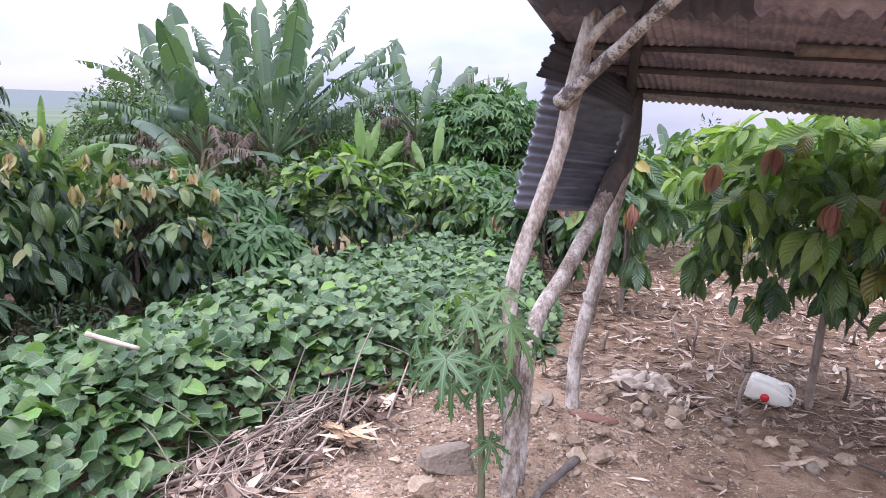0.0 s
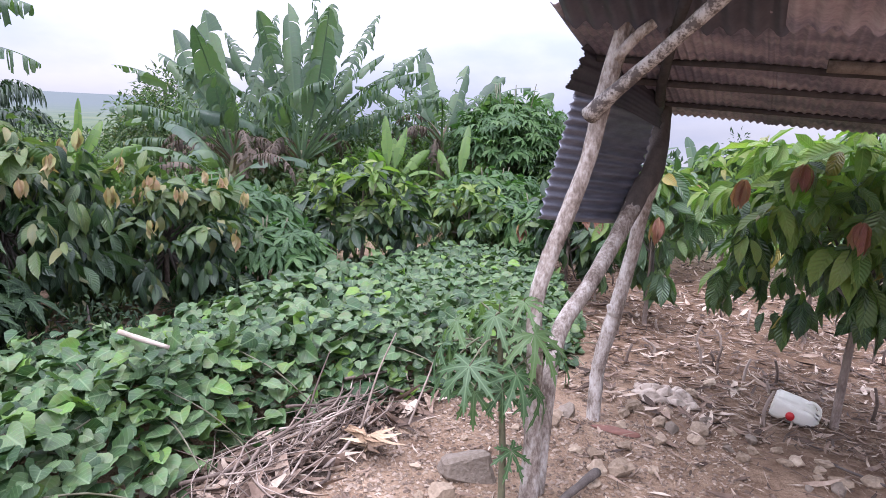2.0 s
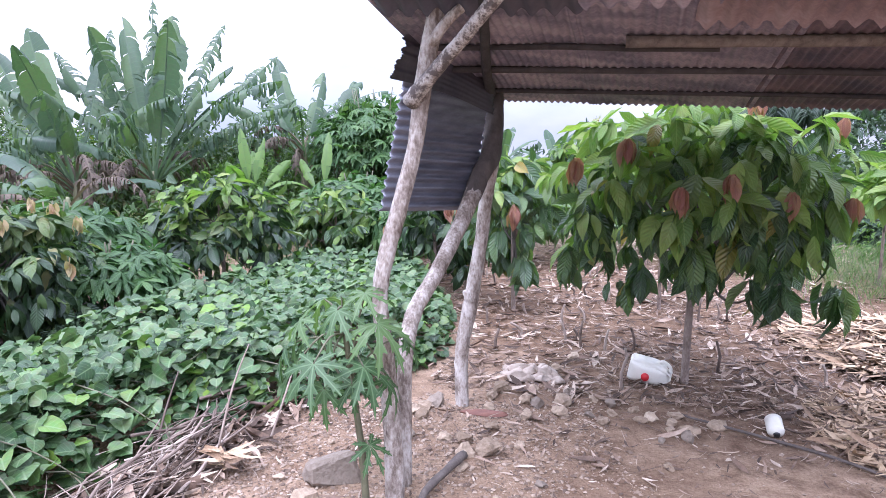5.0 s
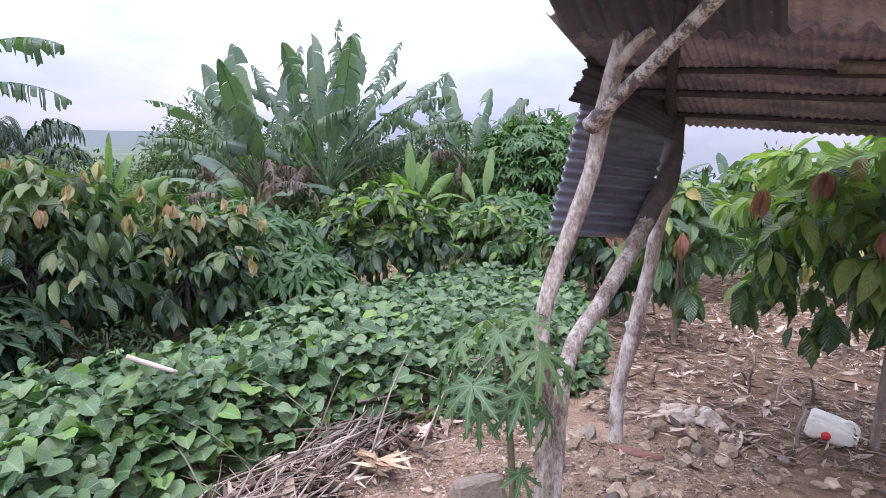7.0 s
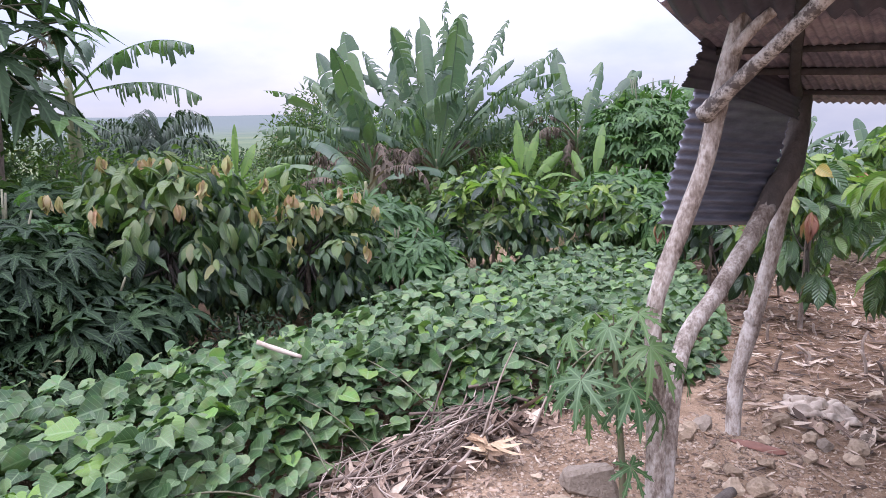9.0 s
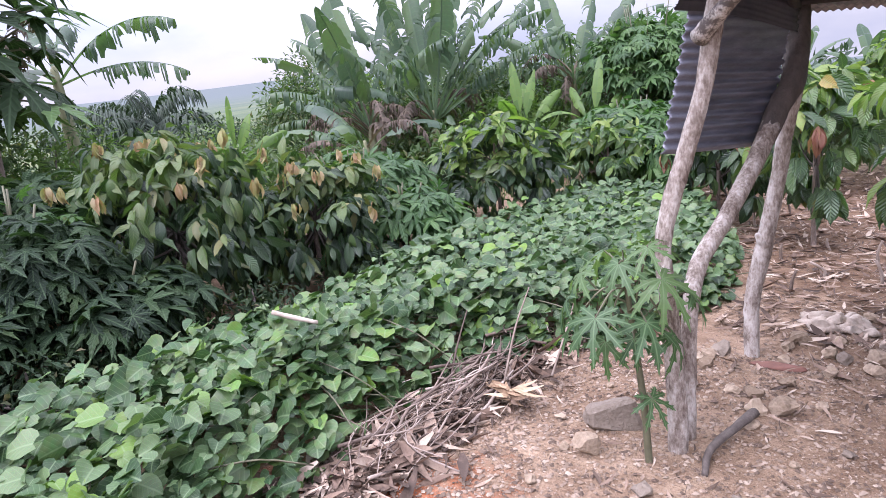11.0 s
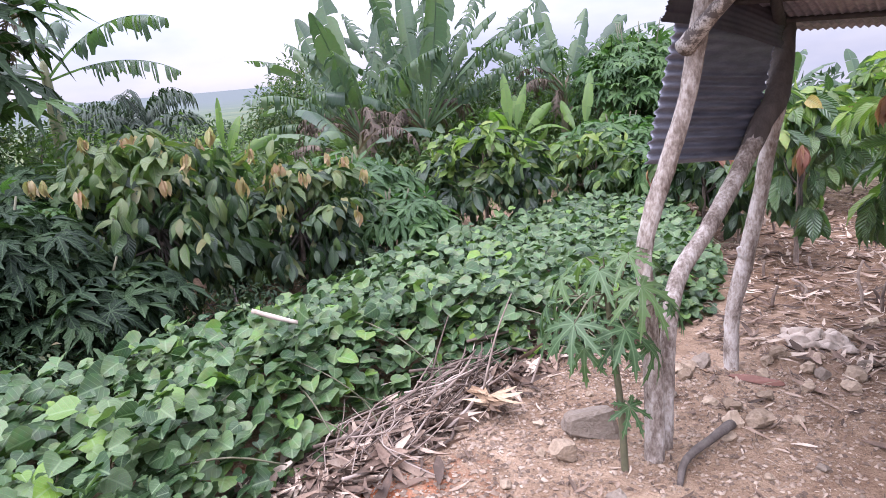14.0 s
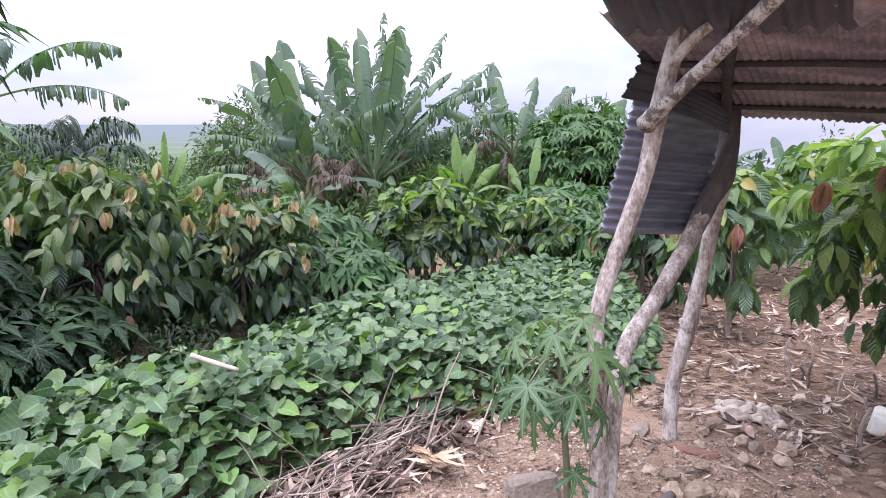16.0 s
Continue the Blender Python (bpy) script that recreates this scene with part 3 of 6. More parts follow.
def build_shed():
    shed = thing("shed", "rickety open shed of crooked poles and rusty corrugated iron", "shed", at=(0, 0, 0))
    P = lambda *a, **k: rod(*a, **k, parent=shed)
    P("post", [(0.43, 2.45, -0.12), (0.435, 2.45, 0.30), (0.42, 2.46, 0.66), (0.405, 2.47, 0.90), (0.44, 2.48, 1.08), (0.485, 2.48, 1.22), (0.56, 2.49, 1.48), (0.60, 2.5, 1.72), (0.65, 2.5, 1.95), (0.69, 2.5, 2.12)],
      [0.040, 0.038, 0.033, 0.030, 0.033, 0.032, 0.030, 0.034, 0.033, 0.031], BARK, sides=14, steps=7, knobs=0.10, seed=3, label="pale weathered crooked pole")
    P("fork", [(0.625, 2.48, 1.84), (0.70, 2.44, 1.93), (0.80, 2.40, 2.00)], [0.022, 0.02, 0.018], BARK, sides=8, seed=4)
    P("post", [(0.47, 2.56, -0.1), (0.485, 2.57, 0.30), (0.495, 2.60, 0.56), (0.54, 2.75, 0.74), (0.66, 2.90, 0.895), (0.785, 3.10, 1.06), (0.885, 3.25, 1.22)],
      [0.031, 0.030, 0.031, 0.036, 0.035, 0.038, 0.044], BARK, sides=14, steps=6, knobs=0.09, seed=5, label="pale weathered slanting pole")
    # upper end split off: dark bark, with the roof's shade also in the colour
    P("post_top", [(0.86, 3.215, 1.18), (0.93, 3.32, 1.30), (1.0, 3.40, 1.415), (1.05, 3.6, 1.69), (1.06, 3.66, 1.76)], [0.043, 0.050, 0.054, 0.054, 0.046], BARK_DARK, sides=14, steps=6, knobs=0.09, seed=5, label="bark-covered upper end of the pole, dark bark and roof shade in its colour")
    P("post", [(0.84, 3.48, -0.12), (0.835, 3.49, 0.10), (0.84, 3.5, 0.32), (0.885, 3.5, 0.55), (0.905, 3.5, 0.66), (0.955, 3.5, 0.93), (0.98, 3.49, 1.14), (1.01, 3.47, 1.34), (1.05, 3.52, 1.52)],
      [0.041, 0.038, 0.038, 0.043, 0.039, 0.036, 0.037, 0.040, 0.038], BARK, sides=14, steps=6, knobs=0.12, seed=6, label="knotty weathered pole with a broken knot")
    P("knot", [(0.895, 3.485, 0.60), (0.858, 3.475, 0.665)], [0.03, 0.014], BARK, sides=8, steps=2, seed=7)
    P("brace", [(0.545, 2.46, 1.635), (0.625, 2.34, 1.73), (0.715, 2.21, 1.83), (0.878, 1.967, 2.02), (0.90, 1.93, 2.045)], [0.034, 0.025, 0.023, 0.023, 0.022], LOG, sides=14, steps=6, knobs=0.12, seed=8, label="mottled bare log with dark knots")
    P("rafter", [(1.04, 3.60, 1.70), (0.95, 3.2, 1.78), (0.86, 2.7, 1.90), (0.78, 2.2, 2.0)], [0.028, 0.022, 0.02, 0.02], DARK_WOOD, sides=8, seed=9)
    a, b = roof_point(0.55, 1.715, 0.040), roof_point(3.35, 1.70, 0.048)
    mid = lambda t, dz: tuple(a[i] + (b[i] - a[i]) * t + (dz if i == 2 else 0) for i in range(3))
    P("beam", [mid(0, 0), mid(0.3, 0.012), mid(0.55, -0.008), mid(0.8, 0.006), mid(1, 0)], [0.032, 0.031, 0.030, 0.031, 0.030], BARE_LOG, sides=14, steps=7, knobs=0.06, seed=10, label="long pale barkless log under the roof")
    for ua, ub, v, r, seed, m in ((0.95, 3.25, 1.03, 0.024, 11, TIMBER), (0.12, 3.3, 0.62, 0.016, 12, DARK_WOOD), (0.12, 3.3, 0.24, 0.013, 13, DARK_WOOD), (0.08, 1.3, 0.92, 0.014, 22, DARK_WOOD)):
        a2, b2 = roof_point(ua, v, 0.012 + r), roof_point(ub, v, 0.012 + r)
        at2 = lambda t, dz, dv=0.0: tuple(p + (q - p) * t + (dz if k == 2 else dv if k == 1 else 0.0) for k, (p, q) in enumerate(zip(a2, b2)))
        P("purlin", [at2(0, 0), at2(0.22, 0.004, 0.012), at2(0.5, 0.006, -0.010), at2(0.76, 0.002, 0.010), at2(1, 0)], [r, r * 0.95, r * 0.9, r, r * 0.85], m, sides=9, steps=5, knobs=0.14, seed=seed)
    # right side
    P("post", [(3.37, 2.44, -0.3), (3.365, 2.455, 0.05), (3.36, 2.47, 0.24), (3.345, 2.5, 0.75), (3.385, 2.52, 1.0), (3.40, 2.53, 1.18), (3.375, 2.55, 1.54), (3.37, 2.56, 1.6)],
      [0.030, 0.028, 0.026, 0.026, 0.028, 0.029, 0.031, 0.028], BARK_BROWN, sides=10, steps=5, seed=14, label="thin weathered pole")
    P("post", [(3.29, 2.20, -0.3), (3.27, 2.19, 0.0), (3.21, 2.11, 0.27), (3.24, 1.98, 0.48), (3.265, 1.90, 0.70), (3.285, 1.77, 0.89), (3.29, 1.68, 1.03), (3.29, 1.645, 1.28), (3.31, 1.58, 1.42), (3.34, 1.5, 1.75)],
      [0.062, 0.054, 0.047, 0.042, 0.044, 0.044, 0.035, 0.030, 0.029, 0.028], BARK_BROWN, sides=14, steps=7, knobs=0.14, seed=15, label="thick crooked branch used as a post")
    P("knot", [(3.25, 1.90, 0.78), (3.23, 1.72, 0.80)], [0.034, 0.016], BARK_BROWN, sides=10, steps=3, seed=16)
    P("knot", [(3.20, 2.12, 0.25), (3.14, 2.14, 0.31)], [0.030, 0.010], BARK_BROWN, sides=8, steps=3, seed=17)
    P("top_plate", [(3.47, 2.72, 1.56), (3.41, 2.5, 1.575), (3.42, 2.1, 1.64), (3.42, 1.55, 1.79), (3.42, 1.0, 1.9)], [0.04, 0.042, 0.036, 0.034, 0.034], BARK_DARK, sides=9, steps=5, seed=18)
    P("strut", [(3.215, 2.94, 1.58), (3.33, 2.73, 1.37), (3.42, 2.53, 1.17)], [0.024, 0.023, 0.024], BARK_DARK, sides=8, seed=19)
    P("lower_rail", [(3.36, 2.68, 0.675), (3.365, 2.3, 0.70), (3.375, 1.9, 0.735), (3.38, 1.2, 0.80)], [0.010, 0.013, 0.015, 0.018], TIMBER, sides=8, steps=4, seed=20, label="thin split rail along the wall's foot")
    P("brace", [(2.68, 1.47, 1.885), (2.80, 1.47, 1.80), (2.98, 1.50, 1.66)], [0.026, 0.026, 0.026], LOG, sides=10, steps=3, seed=21, label="short pale pole under the beam")
    # diagonal board
    bm = bmesh.new()
    bmesh.ops.create_cube(bm, size=1)
    for q in bm.verts:
        q.co = Vector((q.co.x * 0.020, q.co.y * 0.055, q.co.z * 0.80))
    bmesh.ops.bevel(bm, geom=bm.edges[:], offset=0.004, segments=1, affect="EDGES")
    bmesh.ops.transform(bm, matrix=look((3.365, 1.83, 1.565), (3.365, 2.06, 1.28)) @ pose(0, 0, 0.05), verts=bm.verts)
    part("diagonal_board", bm, BARK_DARK, shed, "dark grey weathered board")
    # roof: the fine-waved lower course; the coarse upper sheets are pushed under its upper end
    width = 0.076 * 11
    for i in range(4):
        u0 = i * (width - 0.055) - 0.04
        sheet("roof_sheet", lambda a_, b_, h, u0=u0, i=i: roof_point(u0 + a_ + (0.07 if i == 0 else 0.0) * (1 - a_ / width), -0.06 + b_ * 1.52, 0.004 - h + 0.003 * (i % 2)), 22, 1.3, (RUST_DARK, RUST_DARK, RUST, DARK_IRON)[i], shed, pitch=0.038, depth=0.011, ragged=0.010, seed=30 + i, label="rusty blotched corrugated roof sheet")
    for k, (u0, waves, v0, m) in enumerate(((0.07, 10, 1.36, DARK_IRON), (0.79, 5, 1.42, RUST_DARK), (1.185, 11, 1.225, RUST), (2.00, 7, 1.20, RUST_DARK), (2.50, 11, 1.40, DARK_IRON))):
        sheet("roof_sheet", lambda a_, b_, h, u0=u0, v0=v0, k=k: roof_point(u0 + a_, v0 + b_ * (2.06 - v0), 0.044 + 0.003 * (k % 2) - 0.105 * min(1.0, b_ * 1.6) - h), waves, 1.0, m, shed, depth=0.030, ragged=0.015, seed=40 + k, label="reddish rusty corrugated roof sheet" if m == RUST else "dark grey corrugated roof sheet")
    # hanging side panel, its waves level, its outer end bent round
    def panel(a_, b_, h):
        s = b_ * 0.66 - 0.06
        # the top edge falls away in a rounded corner towards the rear post
        a_ = min(a_, 0.655 - 0.17 * max(0.0, 1 - b_ / 0.5) ** 2.2)
        lean = a_ / 0.62
        h *= 1.0 if s > 0.44 else 1.25 - 0.95 * min(1.0, max(0.0, (lean - 0.45) / 0.25))
        x = 0.84 - 0.70 * s + 0.135 * lean - h * 0.71
        y = 3.29 - 0.71 * s + 0.135 * lean + h * 0.71
        z = 1.13 + 0.09 * s + a_
        if s > 0.46:
            x -= 0.05 * (s - 0.46)
            y += 0.30 * (s - 0.46)
        return (x, y, z)
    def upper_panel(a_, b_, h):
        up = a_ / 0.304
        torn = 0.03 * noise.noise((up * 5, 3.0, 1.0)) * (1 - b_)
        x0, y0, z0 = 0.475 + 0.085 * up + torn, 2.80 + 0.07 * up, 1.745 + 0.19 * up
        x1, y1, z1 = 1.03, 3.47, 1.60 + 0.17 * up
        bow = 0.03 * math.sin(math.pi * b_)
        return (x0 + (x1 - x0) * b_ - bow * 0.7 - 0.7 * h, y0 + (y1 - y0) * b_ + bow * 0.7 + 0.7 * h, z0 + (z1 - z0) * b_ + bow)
    sheet("side_panel", panel, 16, 0.8, ZINC, shed, pitch=0.042, depth=0.016, cells=30, ragged=0.02, seed=50, label="grey dented corrugated sheet hung between the posts")
    sheet("side_panel", upper_panel, 8, 0.7, DARK_IRON, shed, pitch=0.038, depth=0.0018, cells=20, ragged=0.03, seed=51, label="dark torn upper sheet under the eave")
    # right wall of pale zinc sheets with upright ribs
    def wall_sheet(y0, y1, z0, z1, seed, off, mat_=ZINC_PALE):
        m, v, f = 8, [], []
        cols = []
        width = abs(y1 - y0)
        for r in range(5):
            c = width * (0.06 + 0.22 * r)
            cols += [(c - 0.012, 0.0), (c - 0.006, 0.006), (c + 0.003, 0.006), (c + 0.008, -0.002)]
            cols += [(c + 0.05, 0.0), (c + 0.09, 0.0), (c + 0.13, 0.0)]
        cols = [(0.0, 0.0)] + [q for q in cols if 0.004 < q[0] < width - 0.004] + [(width, 0.0)]
        n = len(cols) - 1
        for i, (c, rib) in enumerate(cols):
            y = y0 - c
            zt, zb = z1(y), z0(y) + 0.014 * math.sin(c * 21 + seed)
            for j in range(m + 1):
                s = j / m
                x = 3.425 + off - rib + 0.005 * noise.noise((y * 3, s * 2.5, seed)) + 0.006 * (1 - s) ** 3 * math.sin(c * 14 + seed)
                v.append((x, y, zb + (zt - zb) * s))
        for i in range(n):
            for j in range(m):
                a_ = i * (m + 1) + j
                f.append((a_, a_ + m + 1, a_ + m + 2, a_ + 1))
        ob = link_mesh("wall_sheet", v, f, mat_, shed, label="pale grey flattened zinc wall sheet")
        sol = ob.modifiers.new("thickness", "SOLIDIFY")
        sol.thickness, sol.offset = 0.003, 1
    lower, join_, upper = lambda y: 0.615 + 0.083 * (2.7 - y), lambda y: 1.07 + 0.11 * (2.7 - y), lambda y: 1.53 + 0.27 * (2.55 - y)
    for k in range(2):
        ya, yb = 2.70 - 0.86 * k, 2.70 - 0.86 * k - 0.89
        wall_sheet(ya + 0.02, yb, lower, lambda y: join_(y) + 0.02, 3 + k, 0.010 + 0.006 * k)
        wall_sheet(ya - 0.12, yb - 0.1, lambda y: join_(y) - 0.03, upper, 7 + k, 0.0 + 0.006 * k)
    return shed


build_shed()


def build_rope():
    rope = thing("rope", "short frayed pale rope looped over the beam", "rope", at=(2.58, 1.47, 1.75))
    base = np.array([2.58, 1.47, 1.75])
    L = lambda pts: [tuple(np.array(p) - base) for p in pts]
    rod("strand", L([(2.565, 1.49, 1.90), (2.545, 1.47, 1.80), (2.535, 1.465, 1.715)]), [0.007, 0.006, 0.006], ROPE, rope, 6, 4, 0.2, 1)
    rod("strand", L([(2.625, 1.50, 1.95), (2.62, 1.46, 1.875), (2.61, 1.46, 1.81), (2.57, 1.465, 1.715)]), [0.009, 0.011, 0.007, 0.007], ROPE, rope, 6, 4, 0.25, 2)
    v, f = [], []
    rng = np.random.RandomState(4)
    for i in range(26):
        p0 = np.array([2.553, 1.467, 1.715]) + rng.normal(0, 0.008, 3)
        p1 = p0 + rng.normal(0, 0.022, 3) + np.array([0, 0, -0.004])
        a, b = tube([p0 - base, (p0 + p1) / 2 - base + rng.normal(0, 0.006, 3), p1 - base], [0.0022, 0.002, 0.0012], 4, 2)
        o = len(v)
        v += a
        f += [tuple(q + o for q in g) for g in b]
    link_mesh("frayed_knot", v, f, ROPE, rope)


build_rope()


def build_fruit():
    at = np.array([3.36, 1.905, 0.51])
    fruit = thing("hanging_fruit", "large green unripe fruit hanging beside the crooked post", "fruit", at=tuple(at))
    bm = bmesh.new()
    bmesh.ops.create_uvsphere(bm, u_segments=20, v_segments=14, radius=1)
    for q in bm.verts:
        w = 0.054 * (1 - 0.22 * q.co.z)
        q.co = Vector((q.co.x * w, q.co.y * w, q.co.z * 0.102))
    part("flesh", bm, FRUIT, fruit)
    rod("stalk", [(0, 0, 0.09), (0.005, 0.0, 0.16), (0.0, 0.0, 0.235)], [0.008, 0.006, 0.006], STEM_GREEN, fruit, 6)


build_fruit()


# ---- plants ----
def rand_dirs(rng, n):
    return unit(rng.normal(0, 1, (n, 3)))


def cacao(x, y, height, radius, leaves, seed, material=CACAO, flush=FLUSH_RED, flush_count=6, low=0.4, hem=0.80, size=(0.22, 0.36), apart=False, label="", trunk=0.022, lean=(0, 0), top_light=0.0, group="cacao trees", top_leaf=CACAO_YOUNG, boxy=2.0, hang=0.0, shoots=()):
    """A cacao tree: a trunk, a fan of arching branches and hanging leaves."""
    rng = np.random.RandomState(seed)
    z0 = land_height(x, y)
    tree = thing("cacao_tree", label or "bushy cacao tree with long drooping leaves", "cacao tree", group, at=(x, y, z0))
    fork = height * 0.52
    rod("trunk", [(0, 0, -0.08), (lean[0] * 0.3, lean[1] * 0.3, fork * 0.35), (lean[0], lean[1], fork), (lean[0] * 1.2, lean[1] * 1.2, height * 0.72)], [trunk, trunk * 0.85, trunk * 0.75, trunk * 0.4], BARK_BROWN, tree, 9, 5, 0.12, seed)
    base = np.array([lean[0], lean[1], 0.0])
    pos, dirs, nor, sz = [], [], [], []
    whorls = max(8, int(leaves * (1 + low) / 8))
    mid, half = height * (0.62 - 0.25 * (0.8 - hem)), height * (0.38 + 0.25 * (0.8 - hem))
    for k in range(whorls):
        d = unit(rng.normal(0, 1, 3))
        if d[2] < -0.75 or (d[2] < 0 and rng.rand() > low):
            d[2] = abs(d[2])
        full = (math.hypot(d[0], d[1]) ** boxy + abs(d[2]) ** boxy) ** (-1 / boxy)
        c = base + np.array([0, 0, mid]) + d * full * (0.5 + 0.5 * rng.rand() ** 0.6) * np.array([radius * 0.88, radius * 0.88, half]) * (0.86 + 0.28 * noise.noise(d * 2.3 + seed))
        if k % 9 == 0:
            pts = [base + np.array([0, 0, fork * (0.7 + 0.3 * rng.rand())]), base + (c - base) * np.array([0.45, 0.45, 0.75]), c]
            rod("branch", pts, [trunk * 0.45, trunk * 0.3, trunk * 0.12], BARK_DARK, tree, 6, 4, 0.1, seed + k)
        out = np.array([d[0], d[1], 0.0])
        turn, span, droop = rng.rand() * 6.283, size[0] + (size[1] - size[0]) * rng.rand(), -0.1 + hang + 0.7 * rng.rand() + (1.1 + hang) * max(0.0, 0.45 - d[2])
        for j in range(8):
            a = turn + j * 0.785 + rng.normal(0, 0.2)
            r = np.array([math.cos(a), math.sin(a), 0.0]) + out * 0.55
            pos.append(c + rng.normal(0, 0.018, 3) + r * 0.02)
            dirs.append(r * 0.85 + np.array([0, 0, -droop]) + rng.normal(0, 0.42, 3))
            nor.append(np.array([0, 0, 1.0]) + r * 0.6 + rng.normal(0, 0.55, 3))
            sz.append(span * (0.7 + 0.45 * rng.rand()))
    pos, rot, sz = np.array(pos), frames(np.array(dirs), np.array(nor)), np.array(sz)
    pick = rng.randint(0, len(CACAO_LEAVES), len(pos))
    # lighter leaves are picked towards the top, so colour carries the light from above
    young = rng.rand(len(pos)) < top_light * np.clip((pos[:, 2] / height - 0.45) * 3.0, 0.06, 1.0)
    if apart:
        near = np.argsort(pos[:, 1] + 0.15 * pos[:, 2])[:290]
        meshes = {}
        for i in near:
            m = top_leaf if young[i] else material
            key = (pick[i], m.name)
            if key not in meshes:
                v, f, uv = CACAO_LEAVES[pick[i]]
                ob = link_mesh("leaf", v, f, m, tree, uv)
                meshes[key] = ob.data
            else:
                ob = new("leaf", meshes[key])
                ob.parent = tree
            ob.matrix_local = Matrix.Translation(pos[i]) @ Matrix(rot[i].tolist()).to_4x4() @ Matrix.Scale(sz[i], 4)
        rest = np.ones(len(pos), bool)
        rest[near] = False
    else:
        rest = np.ones(len(pos), bool)
    for m, sel in ((material, rest & ~young), (top_leaf, rest & young)):
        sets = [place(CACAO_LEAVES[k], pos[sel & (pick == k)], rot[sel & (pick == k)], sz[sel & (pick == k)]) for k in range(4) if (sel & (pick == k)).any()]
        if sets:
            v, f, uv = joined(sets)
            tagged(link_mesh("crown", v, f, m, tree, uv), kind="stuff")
    for k, c in enumerate(shoots):
        n = rng.randint(5, 9)
        a = np.arange(n) * 2.4 + k
        d = np.stack([0.20 * np.cos(a), 0.20 * np.sin(a), -np.ones(n)], -1) + rng.normal(0, 0.07, (n, 3))
        v, f, uv = place(CACAO_LEAVES[3], np.tile(np.array(c) + [0, 0, 0.09], (n, 1)) + np.stack([np.cos(a), np.sin(a), 0 * a], -1) * 0.012, frames(d, np.stack([np.cos(a), np.sin(a), 0 * a + 0.2], -1)), rng.uniform(0.11, 0.165, n))
        link_mesh("young_shoot", v, f, flush, tree, uv, label="limp reddish young leaves hanging in a closed bunch")
    for k in range(flush_count):
        a, q = 2 * math.pi * rng.rand(), radius * (0.3 + 0.65 * rng.rand())
        c = base + np.array([math.cos(a) * q, math.sin(a) * q, mid + half * ((0.12 if flush == FLUSH_PALE else 0.0) + 0.86 * math.sqrt(max(0.0, 1 - (q / radius) ** 2)))])
        c[2] += rng.uniform(-0.22, 0.02) * half
        n = rng.randint(7, 13)
        d = np.stack([np.cos(np.arange(n) * 2.4 + k), np.sin(np.arange(n) * 2.4 + k), -np.full(n, 1.6)], -1) * np.array([rng.uniform(0.4, 0.9), rng.uniform(0.4, 0.9), 1.0]) + rng.normal(0, 0.25, (n, 3))
        v, f, uv = place(CACAO_LEAVES[k % 3], np.tile(c, (n, 1)) + rng.normal(0, 0.012, (n, 3)), frames(d, d * [1, 1, 0] + [0, 0, 0.3]), size[0] * (0.75 + 0.45 * rng.rand(n)))
        link_mesh("young_shoot", v, f, flush, tree, uv, label="limp reddish young leaves" if flush == FLUSH_RED else "limp pale bronze young leaves")
    return tree


